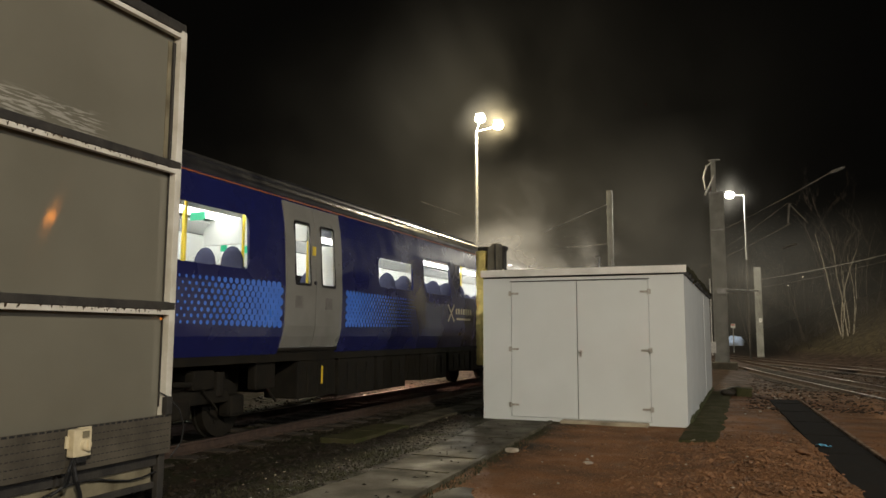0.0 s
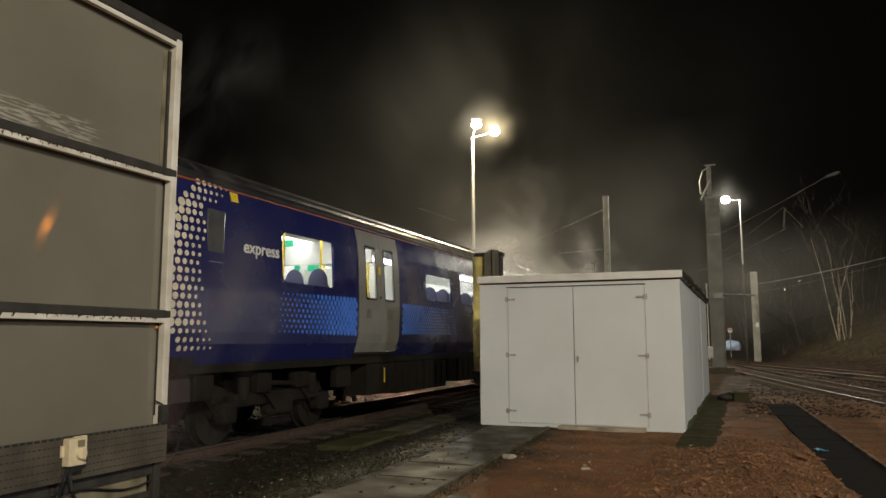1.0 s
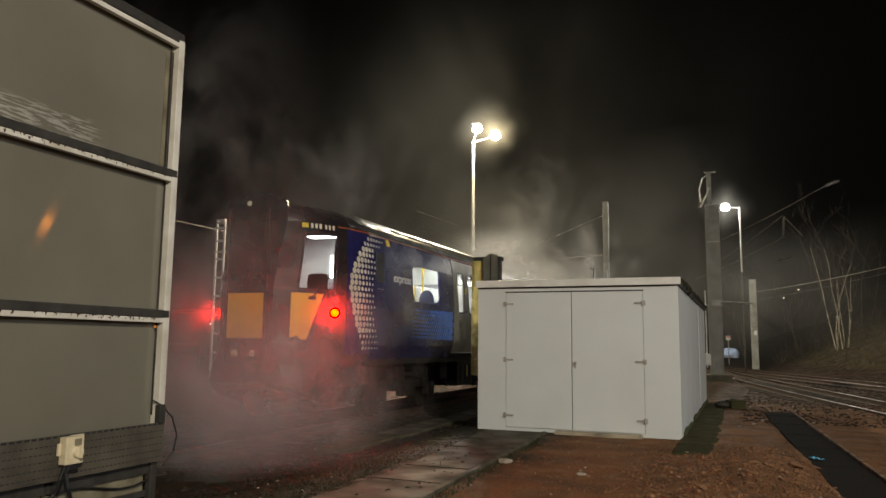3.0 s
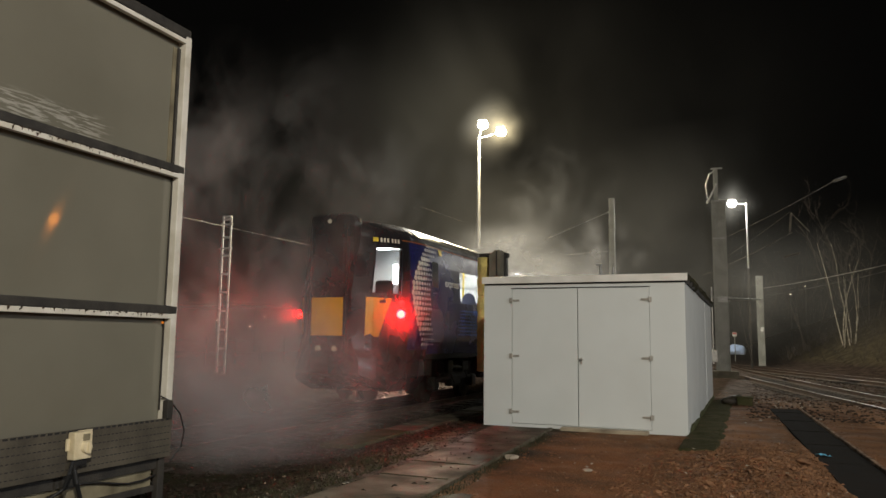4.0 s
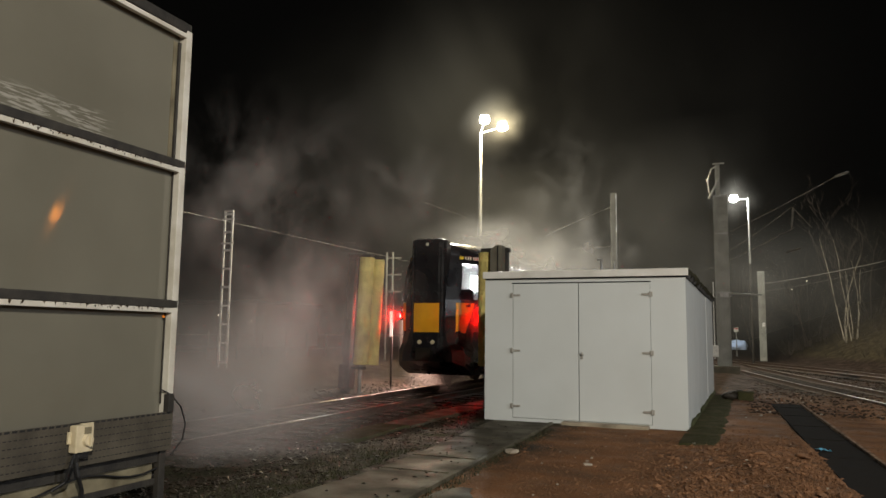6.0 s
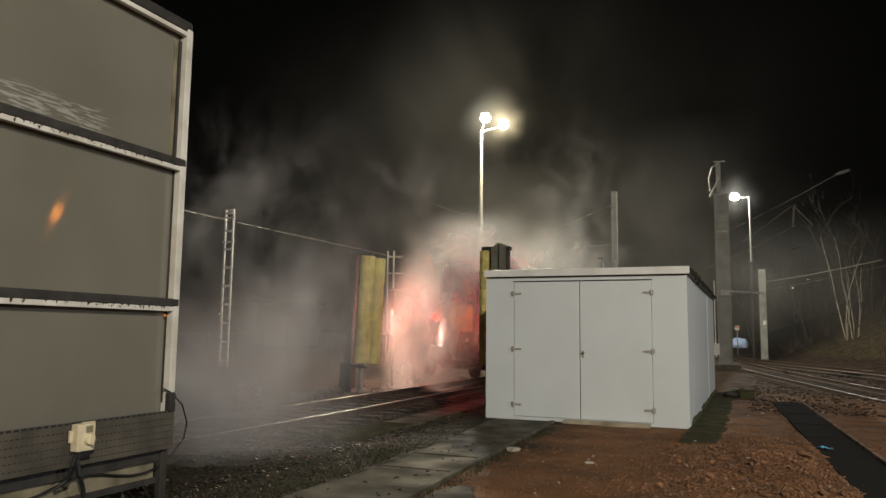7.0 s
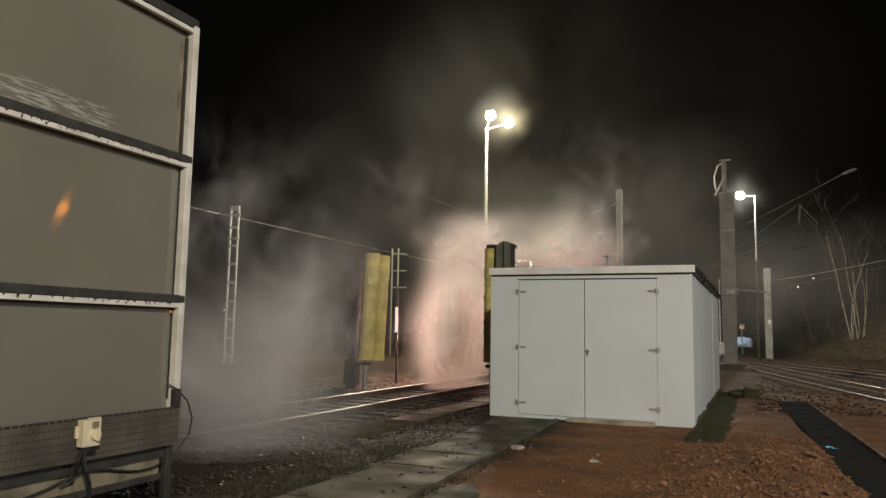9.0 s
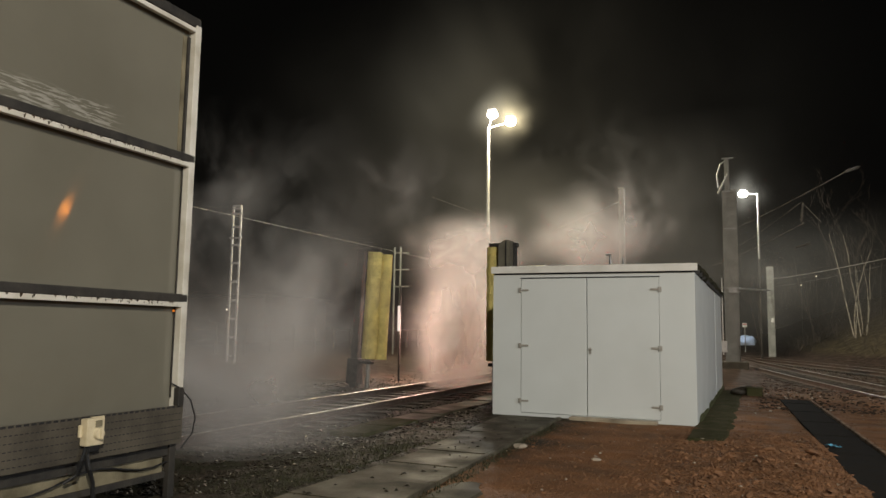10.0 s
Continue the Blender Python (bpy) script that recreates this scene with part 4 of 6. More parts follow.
        bm = bmesh.new()
        box(bm, (sgn * 1.352, 1.50, 2.30), (0.01, 0.26, 0.025))
        part("handrail", bm, M["galv"], cab)
        bm = bmesh.new()
        box(bm, (sgn * 1.262, 1.97, 3.55), (0.012, 0.16, 0.14), 0.004, Matrix.Rotation(sgn * radians(-13), 3, "Y"))
        part("yellow_marker", bm, M["pole"], train, "small yellow marker square")
    # roof
    bm = bmesh.new()
    prof = [(-x, z) for x, z in ROOF] + [(x, z) for x, z in ROOF[::-1][1:]]
    rings = []
    for y in (0.55, 0.9, 1.25, 6, 12, 18, L):
        drop = max(0, 1.25 - y) ** 1.3 * 0.22
        rings.append([bm.verts.new((x * taper(y), y, 3.67 + (z - 3.67) * (1 - drop))) for x, z in prof])
    for a, b in zip(rings, rings[1:]):
        for k in range(len(prof) - 1):
            bm.faces.new((a[k], a[k + 1], b[k + 1], b[k]))
    thicken(bm, 0.03)
    part("roof", bm, M["roof"], train, smooth=True)
    for a, b, w, h in ((6.5, 10.2, 1.2, 0.15), (11.0, 16.5, 1.3, 0.17), (17.5, 20.5, 1.2, 0.15)):
        bm = bmesh.new()
        box(bm, (0, (a + b) / 2, 4.03), (w, b - a, h * 2), 0.07)
        part("roof_pod", bm, M["roof"], train, "low equipment pod on the wet roof")
    for x in (-1.05, 1.05):
        bm = bmesh.new()
        box(bm, (x, 12.5, 3.895), (0.05, 20, 0.05), 0.015)
        part("roof_gutter", bm, M["roof"], train)
    # nose, swept back on both sides of the gangway
    bm = bmesh.new()
    zs2 = [0.40, 0.55, 0.70, 1.00, 1.28, 1.62, 2.20, 2.44, 2.95, 3.46, 3.67]
    stations = (1.25, 0.90, 0.60, 0.30, 0.0, -0.30, -0.65, -0.95)

    def skin(y, z, out=0.0):
        lean = 0.30 * max(0.0, z - 2.44) * (1.25 - y) / 2.3
        f = min(1.0, max(0.0, (1.42 - z) / 0.35))
        wide = taper(y) * (1 - f) + bumper(y) * f
        return Vector(((half_width(min(z, 3.67)) + out) * wide, y + lean - out * 0.6, z))

    rings = []
    for y in stations:
        f, drop = taper(y), min(0.45, max(0, 1.25 - y) * 0.10)
        low = 0.45 * max(0, -y)
        pts = [skin(y, z if z > 1.3 else z + low * (1.3 - z)) for z in zs2]
        lean = pts[-1].y
        pts += [Vector((x * f, lean, 3.67 + (z - 3.67) * (1 - drop))) for x, z in ROOF[1:]]
        pts += [Vector((-p.x, p.y, p.z)) for p in pts[::-1][1:]]
        rings.append([bm.verts.new(p) for p in pts])
    n = len(rings[0])
    for i, (a, b) in enumerate(zip(rings, rings[1:])):
        for k in range(n):
            q = (a[k], b[k], b[(k + 1) % n], a[(k + 1) % n])
            z = sum(v.co.z for v in q) / 4
            if i in (4, 5) and 2.44 < z < 3.50 and k < n - 1:
                continue
            f = bm.faces.new(q)
            f.material_index = 0 if i < 3 and 1.2 < z < 3.7 else 1
    f = bm.faces.new(rings[-1])
    f.material_index = 1
    for sgn in (1, -1):
        stripe = bmesh.new()
        tube(stripe, [(sgn * p.x, p.y, p.z) for p in (skin(y, 3.645, 0.006) for y in (1.26, 0.9, 0.6, 0.3, 0.05))], 0.016, 6)
        part("cantrail_stripe", stripe, M["orange"], train, "thin orange stripe round the cab roof")
    bmesh.ops.recalc_face_normals(bm, faces=bm.faces[:])
    part("cab_shell", bm, [M["blue"], M["black"]], train, "black cab end with blue flanks")

    def flip(p, sgn):
        return (sgn * p.x, p.y, p.z)

    for sgn in (1, -1):
        bm = bmesh.new()
        cols = [[bm.verts.new(flip(skin(y, z, 0.004), sgn)) for z in (2.44, 2.95, 3.46)] for y in (0.0, -0.30, -0.65)]
        for i in range(2):
            for k in range(2):
                bm.faces.new((cols[i][k], cols[i][k + 1], cols[i + 1][k + 1], cols[i + 1][k]))
        screen = part("windscreen", bm, M["glass"], train, "sloping cab windscreen with lit cab behind")
        screen.visible_shadow = False
        bm = bmesh.new()
        tube(bm, [flip(skin(y, z, 0.012), sgn) for y, z in ((-0.66, 2.95), (-0.66, 2.44), (-0.30, 2.44), (0.01, 2.44), (0.01, 2.95), (0.01, 3.46), (-0.30, 3.46), (-0.66, 3.46), (-0.66, 2.95))], 0.022, 6)
        part("screen_seal", bm, M["black"], screen)
        bm = bmesh.new()
        tube(bm, [flip(skin(y, z, 0.04), sgn) for y, z in ((-0.40, 2.30), (-0.36, 2.42), (-0.14, 2.66))], 0.012, 6)
        tube(bm, [flip(skin(y, z, 0.045), sgn) for y, z in ((-0.50, 2.26), (-0.32, 2.38), (-0.18, 2.36))], 0.010, 6)
        box(bm, flip(skin(-0.42, 2.28, 0.03), sgn), (0.10, 0.10, 0.06), 0.01)
        part("wiper", bm, M["black"], train, "black windscreen wiper")
        bm = bmesh.new()
        zz = [1.40, 1.62, 1.9, 2.2, 2.36]
        edge = [-0.50, -0.47, -0.38, -0.27, -0.21]
        rows_ = []
        for z, e in zip(zz, edge):
            z0 = z if z > 1.5 else 1.42
            rows_.append([bm.verts.new(flip(skin(y, z0 + (0.05 if (z < 1.5 and y > -0.7) else 0), 0.010), sgn)) for y in (-0.74, -0.62, e)])
        for i in range(4):
            for k in range(2):
                q = (rows_[i][k], rows_[i][k + 1], rows_[i + 1][k + 1], rows_[i + 1][k])
                bm.faces.new(q if sgn > 0 else q[::-1])
        part("yellow_panel", bm, M["yellow"], train, "yellow warning panel")
        way = Vector((sgn * 0.50, -0.86, 0)).normalized()
        c = Vector((sgn * 1.205, -0.02, 2.03))
        bm = bmesh.new()
        rod(bm, c - way * 0.10, c + way * 0.012, 0.135, 0.125, 24)
        part("light_housing", bm, M["black"], train)
        # Collar added to cut the tail light's sideways and downward spill.
        bm = bmesh.new()
        u = way.cross(Vector((0, 0, 1))).normalized()
        hoops = []
        for r, d in ((0.104, 0.0), (0.104, 0.11), (0.120, 0.11), (0.120, 0.0)):
            hoops.append([bm.verts.new(c + way * d + (u * math.cos(2 * math.pi * k / 24) + Vector((0, 0, 1)) * math.sin(2 * math.pi * k / 24)) * r) for k in range(24)])
        for i in range(4):
            for k in range(24):
                bm.faces.new((hoops[i][k], hoops[i][(k + 1) % 24], hoops[(i + 1) % 4][(k + 1) % 24], hoops[(i + 1) % 4][k]))
        part("beam_collar", bm, M["black"], train, "short black collar added to narrow the tail beam")
        bm = bmesh.new()
        rod(bm, c + way * 0.010, c + way * 0.024, 0.095, 0.085, 24)
        lens = part("tail_light", bm, M["tail"], train, "round red tail light")
        bm = bmesh.new()
        u = way.cross(Vector((0, 0, 1))).normalized()
        for ring, cnt in ((0.0, 1), (0.030, 6), (0.060, 12)):
            for k in range(cnt):
                a = 2 * math.pi * k / cnt
                p = c + way * 0.024 + u * ring * math.cos(a) + Vector((0, 0, 1)) * ring * math.sin(a)
                rod(bm, p, p + way * 0.005, 0.015, 0.012, 8)
        part("diodes", bm, M["tail_core"], lens, "ring of bright red diodes")
        bm = bmesh.new()
        hp = c + Vector((0, 0.02, 0.23))
        rod(bm, hp - way * 0.08, hp + way * 0.014, 0.075, 0.068, 20)
        part("headlight", bm, M["cab_glass"], train, "unlit round headlight")
        bm = bmesh.new()
        cols = [[bm.verts.new(flip(skin(y, z, 0.02), sgn)) for z in (3.54, 3.66)] for y in (0.05, -0.3, -0.72)]
        for i in range(2):
            bm.faces.new((cols[i][0], cols[i][1], cols[i + 1][1], cols[i + 1][0]))
        plate = part("number_panel", bm, M["black"], train)
        for k in range(7):
            y = -0.62 + 0.085 * k + (0.03 if k > 3 else 0) - (0.04 if k == 0 else 0)
            bm = bmesh.new()
            w = 0.05 if k == 0 else 0.025
            bm.faces.new([bm.verts.new(flip(skin(yy, z, 0.032), sgn)) for yy, z in ((y - w, 3.56), (y + w, 3.56), (y + w, 3.65), (y - w, 3.65))])
            part("marker" if k == 0 else "number_bar", bm, M["pole"] if k == 0 else M["dot_white"], plate)
    GY = -1.02
    bm = bmesh.new()
    box(bm, (0, GY + 0.30, 2.545), (1.0, 0.60, 3.13), 0.17)
    gang = part("gangway", bm, M["black"], train, "black gangway door surround")
    bm = bmesh.new()
    box(bm, (0, GY - 0.008, 1.95), (0.74, 0.014, 0.78), 0.005)
    part("gangway_panel", bm, M["yellow"], gang, "yellow gangway door panel")
    for x in (-0.42, 0.42):
        bm = bmesh.new()
        box(bm, (x, GY - 0.01, 2.5), (0.035, 0.03, 2.7), 0.01)
        part("gangway_seal", bm, M["gap"], gang)
    bm = bmesh.new()
    rod(bm, (0, GY + 0.05, 3.93), (0, GY - 0.015, 3.93), 0.05, 0.045, 16)
    part("top_light", bm, M["dot_white"], gang, "unlit top marker lamp")
    bm = bmesh.new()
    box(bm, (0, GY + 0.10, 0.98), (0.34, 0.62, 0.24), 0.04)
    box(bm, (0, GY - 0.18, 0.98), (0.42, 0.14, 0.34), 0.03)
    part("coupler", bm, M["under"], train, "steel coupler under the gangway")
    for x in (-0.19, 0.19):
        bm = bmesh.new()
        rod(bm, (x, GY, 1.30), (x, GY - 0.03, 1.30), 0.06, 0.055, 16)
        part("marker_lens", bm, M["cream"], gang, "small pale marker lens")
    bm = bmesh.new()
    box(bm, (0, 0.95, 2.4), (2.3, 0.05, 2.3))
    part("cab_bulkhead", bm, M["lining"], train)
    for sgn in (1, -1):
        # Glowing panel added for the bright patch behind the windscreen.
        bm = bmesh.new()
        box(bm, (sgn * 0.70, 0.90, 2.98), (0.30, 0.03, 0.44), 0.02)
        part("cab_glow_panel", bm, M["cab_light"], train, "glowing panel for the bright patch in the cab")
        bm = bmesh.new()
        box(bm, (sgn * 0.66, 0.25, 2.42), (0.42, 0.14, 0.72), 0.09)
        part("cab_seat", bm, M["gap"], train)
        bm = bmesh.new()
        box(bm, (sgn * 0.62, 0.42, 3.50), (0.50, 0.24, 0.02), 0.004)
        part("cab_ceiling_light", bm, M["cab_light"], train, "white strip light over the cab")
        bm = bmesh.new()
        box(bm, (sgn * 1.02, 0.55, 2.85), (0.03, 0.66, 1.1), 0.01)
        part("cab_lining", bm, M["lining"], train, "pale lining inside the cab")
        bm = bmesh.new()
        box(bm, (sgn * 0.66, -0.35, 2.38), (0.44, 0.36, 0.10), 0.03)
        part("cab_desk", bm, M["gap"], train)
    # livery
    dots = []
    z = 1.40
    r_ = 0
    while z < 3.72:
        k = (z - 2.55) / 1.12
        left = 0.42 + (0.84 if k > 0 else 0.46) * abs(k) ** 1.8
        width = 0.86 - 0.08 * abs(k)
        n_ = int(width / 0.118)
        for j in range(n_):
            size = 0.060 * (1 - 0.62 * j / max(1, n_)) * (1.0 if z > 1.7 else 0.65) * (1.0 if z < 3.4 else 0.75)
            y = left + 0.118 * j + (0.03 if r_ % 2 else 0)
            if not (1.28 < y < 1.73 and 2.25 < z < 3.35):
                dots.append((y, z, size))
        z += 0.112
        r_ += 1
    disc_pattern("dot_pattern", dots, M["dot_white"], train, "cream dotted pattern on the cab flank", (1, -1))
    dots = []
    for row in range(8):
        for col in range(40):
            y = 3.05 + col * 0.128 + (0.064 if row % 2 else 0)
            if y < 5.50:
                g = (y - 3.0) / 2.5
                dots.append((y, 1.64 + row * 0.084, 0.012 + 0.052 * g ** 0.8))
    for row in range(9):
        for col in range(40):
            y = 7.55 + col * 0.118 + (0.059 if row % 2 else 0)
            if y < 10.6:
                g = 1 - (y - 7.5) / 3.2
                dots.append((y, 1.66 + row * 0.070, 0.005 + 0.051 * g))
    disc_pattern("dot_pattern", dots, M["dot_blue"], train, "bright blue dotted pattern below the windows", (1, -1))
    bm = bmesh.new()
    for y0, z0, y1, z1, w in ((12.45, 1.80, 12.85, 2.20, 0.06), (12.45, 2.20, 12.85, 1.80, 0.06)):
        d = Vector((0, y1 - y0, z1 - z0)).normalized()
        s = Vector((0, -d.z, d.y)) * w / 2
        bm.faces.new([bm.verts.new(Vector((1.374, p[0], p[1])) + k * s) for p, k in (((y0, z0), -1), ((y1, z1), -1), ((y1, z1), 1), ((y0, z0), 1))])
    for k in range(7):
        y = 12.95 + 0.17 * k
        bm.faces.new([bm.verts.new((1.374, a, b)) for a, b in ((y, 1.98), (y + 0.11, 1.98), (y + 0.11, 2.12), (y, 2.12))])
    bm.faces.new([bm.verts.new((1.374, a, b)) for a, b in ((13.0, 1.84), (14.0, 1.84), (14.0, 1.89), (13.0, 1.89))])
    part("operator_mark", bm, M["dot_white"], train, "white cross and bars of the operator mark")
    cu = bpy.data.curves.new("express_lettering", "FONT")
    cu.body, cu.size, cu.extrude, cu.offset = "express", 0.27, 0.002, 0.005
    tmp = new("lettering_source", cu)
    bpy.context.view_layer.update()
    me = bpy.data.meshes.new_from_object(tmp.evaluated_get(bpy.context.evaluated_depsgraph_get()))
    wide = max(v.co.x for v in me.vertices)
    bpy.data.objects.remove(tmp)
    me.materials.append(M["white_sign"])
    txt = new("lettering", me)
    txt.parent = train
    txt["label"] = "white express lettering on the side"
    txt.matrix_basis = Matrix.Translation((1.352, 2.10, 2.77)) @ Matrix(((0, 0, 1, 0), (0.90 / wide, 0, 0, 0), (0, 0.95, 0, 0), (0, 0, 0, 1)))
    # interior
    bm = bmesh.new()
    box(bm, (0, 12.1, 1.22), (2.36, 21.6, 0.06))
    part("floor", bm, M["seat"], train)
    bm = bmesh.new()
    box(bm, (0, 12.1, 3.56), (2.40, 21.6, 0.03))
    for sgn in (1, -1):
        box(bm, (sgn * 1.08, 12.1, 3.40), (0.30, 21.6, 0.04), 0, Matrix.Rotation(sgn * radians(38), 3, "Y"))
    part("interior_ceiling", bm, M["lining"], train)
    bm = bmesh.new()
    for sgn in (1, -1):
        box(bm, (sgn * 0.58, 12.1, 3.535), (0.46, 21.4, 0.02))
    part("ceiling_light", bm, M["train_light"], train, "bright white strip lights")
    bm = bmesh.new()
    for sgn in (1, -1):
        for a, b in ((1.25, 5.58), (7.38, 15.43), (17.23, 22.9)):
            box(bm, (sgn * 1.20, (a + b) / 2, 1.81), (0.03, b - a, 1.14))
    for y in (1.35, 22.95, 5.2, 7.75):
        if y in (1.35, 22.95):
            box(bm, (0, y, 2.4), (2.4, 0.03, 2.3))
        else:
            for sgn in (1, -1):
                top = 2.42 if y < 6 else 3.10
                box(bm, (sgn * 0.85, y, (1.2 + top) / 2), (0.75, 0.03, top - 1.2), 0.01)
    part("interior_lining", bm, M["lining"], train)
    # White panel added over the dark far windows, in place of reflected light.
    bm = bmesh.new()
    box(bm, (-1.22, 12.1, 3.03), (0.05, 21.5, 0.50), 0.01)
    part("brightening_panel", bm, M["lining"], train, "white panel added across the far windows to brighten them")
    # Block added for the white partition, to lighten the first window.
    bm = bmesh.new()
    box(bm, (-0.80, 4.10, 2.28), (0.55, 1.2, 2.04), 0.02)
    part("partition_block", bm, M["lining"], train, "white block standing in for the vestibule partition")
    seat_me = None
    for sgn in (1, -1):
        for y in [3.35, 4.82] + [8.3 + 0.84 * k for k in range(8)] + [17.8 + 0.84 * k for k in range(5)]:
            for x in (0.45, 0.95):
                if seat_me is None:
                    bm = bmesh.new()
                    box(bm, (0, 0, 0.74), (0.43, 0.13, 0.78), 0.055)
                    bmesh.ops.create_uvsphere(bm, u_segments=14, v_segments=8, radius=1.0, matrix=Matrix.Translation((0, -0.01, 1.16)) @ Matrix.Diagonal((0.20, 0.075, 0.27, 1)))
                    box(bm, (0, 0.24, 0.42), (0.44, 0.46, 0.13), 0.04)
                    box(bm, (0, 0.2, 0.18), (0.1, 0.3, 0.36))
                    ob = part("seat", bm, M["seat"], train, "dark blue high-backed seat")
                    seat_me = ob.data
                else:
                    ob = new("seat", seat_me)
                    ob.parent = train
                    ob["label"] = "dark blue high-backed seat"
                ob.matrix_basis = pose(sgn * x, y, 1.36)
    for x, y in ((0.72, 4.05), (-0.6, 3.55), (0.45, 5.72), (-0.55, 5.45), (0.55, 7.5), (-0.55, 7.5), (0.62, 15.3), (0.62, 17.4)):
        bm = bmesh.new()
        rod(bm, (x, y, 1.25), (x, y, 3.54), 0.024)
        part("grab_pole", bm, M["pole"], train, "yellow grab pole")
    for x, y, z, w, hh in ((0.30, 4.79, 3.27, 0.27, 0.13), (-0.75, 6.75, 3.06, 0.14, 0.18), (-0.95, 7.72, 3.12, 0.30, 0.14)):
        bm = bmesh.new()
        box(bm, (x, y, z), (w, 0.02, hh), 0.004)
        part("exit_sign", bm, M["green_sign"], train, "green exit sign")
    bm = bmesh.new()
    box(bm, (0.0, 6.62, 3.30), (2.2, 0.05, 0.46), 0.01)
    part("vestibule_header", bm, M["lining"], train, "white panel over the vestibule")
    # underframe, bogies and wheels
    bm = bmesh.new()
    box(bm, (0, 12.0, 1.16), (2.46, 22.0, 0.20))
    part("underframe", bm, M["under"], train)
    rng = random.Random(5)
    y = 6.2
    while y < 16.8:
        w = rng.uniform(0.7, 1.7)
        h = rng.uniform(0.45, 0.68)
        for sgn in (1, -1):
            bm = bmesh.new()
            box(bm, (sgn * 0.88, y + w / 2, 1.06 - h / 2), (0.66, w - 0.12, h), 0.03)
            for k in range(3):
                box(bm, (sgn * 1.215, y + w * (0.25 + 0.25 * k), 1.06 - h / 2), (0.02, 0.05, h * 0.7), 0.005)
            part("equipment_case", bm, M["under"], train, "grimy underfloor equipment case")
        y += w
    for c in (3.55, 19.4):
        for sgn in (1, -1):
            bm = bmesh.new()
            box(bm, (sgn * 1.0, c, 0.62), (0.16, 2.3, 0.20), 0.04)
            box(bm, (sgn * 1.0, c, 0.50), (0.18, 0.7, 0.30), 0.05)
            for dy in (-1.3, 1.3):
                box(bm, (sgn * 1.0, c + dy, 0.46), (0.22, 0.34, 0.32), 0.06)
                rod(bm, (sgn * 1.04, c + dy * 0.72, 0.62), (sgn * 1.04, c + dy * 0.72, 0.95), 0.09, seg=12)
            rod(bm, (sgn * 1.10, c - 0.5, 0.85), (sgn * 1.10, c + 0.5, 0.80), 0.04)
            part("bogie_frame", bm, M["under"], train, "dark bogie side frame")
            for dy, w, hh in ((-0.55, 0.34, 0.30), (0.5, 0.42, 0.26), (1.9, 0.5, 0.42), (-1.95, 0.4, 0.36)):
                bm = bmesh.new()
                box(bm, (sgn * 1.08, c + dy, 0.86), (0.16, w, hh), 0.03)
                rod(bm, (sgn * 1.14, c + dy, 0.72), (sgn * 1.14, c + dy + 0.3, 0.45), 0.018, seg=8)
                part("underfloor_box", bm, M["under"], train, "small grimy box beside the bogie")
        # Filler blocks added to keep the space between the wheels dark.
        bm = bmesh.new()
        box(bm, (0, c, 0.78), (1.1, 1.7, 0.50), 0.05)
        box(bm, (0, c - 1.75, 0.80), (1.2, 0.5, 0.46), 0.05)
        box(bm, (0, c + 1.75, 0.80), (1.2, 0.5, 0.46), 0.05)
        part("wheel_gap_filler", bm, M["under"], train, "dark filler blocks closing the space between the wheels")
        for dy in (-1.3, 1.3):
            bm = bmesh.new()
            for sgn in (1, -1):
                rod(bm, (sgn * 0.69, 0, 0), (sgn * 0.82, 0, 0), 0.42, 0.42, 36)
                rod(bm, (sgn * 0.66, 0, 0), (sgn * 0.70, 0, 0), 0.45, 0.45, 36)
                for k in range(6):
                    a = k * math.pi / 3
                    rod(bm, (sgn * 0.82, 0.22 * math.cos(a), 0.22 * math.sin(a)), (sgn * 0.83, 0.22 * math.cos(a), 0.22 * math.sin(a)), 0.05)
            rod(bm, (-0.66, 0, 0), (0.66, 0, 0), 0.08)
            w = part("wheelset", bm, M["under"], train, "steel wheelset with worn treads")
            w.matrix_basis = pose(0, c + dy, 0.42)
            WHEELS.append((w, c + dy))
    bm = bmesh.new()
    box(bm, (1.20, 7.0, 0.80), (0.03, 0.06, 0.30), 0.01)
    part("yellow_handle", bm, M["pole"], train, "small yellow isolating handle")
    return train


WHEELS = []
TRAIN = build_train()


# ---- wash plant ----
def brush_mesh(r, z0, z1, seed):
    rng = random.Random(seed)
    bm = bmesh.new()
    seg, rings = 40, 70
    last = None
    for k in range(rings + 1):
        z = z0 + (z1 - z0) * k / rings
        wob = 1 + 0.02 * (k % 2) + 0.07 * noise.noise((seed, z * 5, 0))
        ring = []
        for j in range(seg):
            a = 2 * math.pi * j / seg
            rr = r * wob * (1 + rng.uniform(-0.05, 0.05))
            ring.append(bm.verts.new((rr * math.cos(a), rr * math.sin(a), z + rng.uniform(-0.008, 0.008))))
        if last:
            for j in range(seg):
                bm.faces.new((last[j], last[(j + 1) % seg], ring[(j + 1) % seg], ring[j]))
        else:
            bm.faces.new(ring[::-1])
        last = ring
    bm.faces.new(last)
    return bm


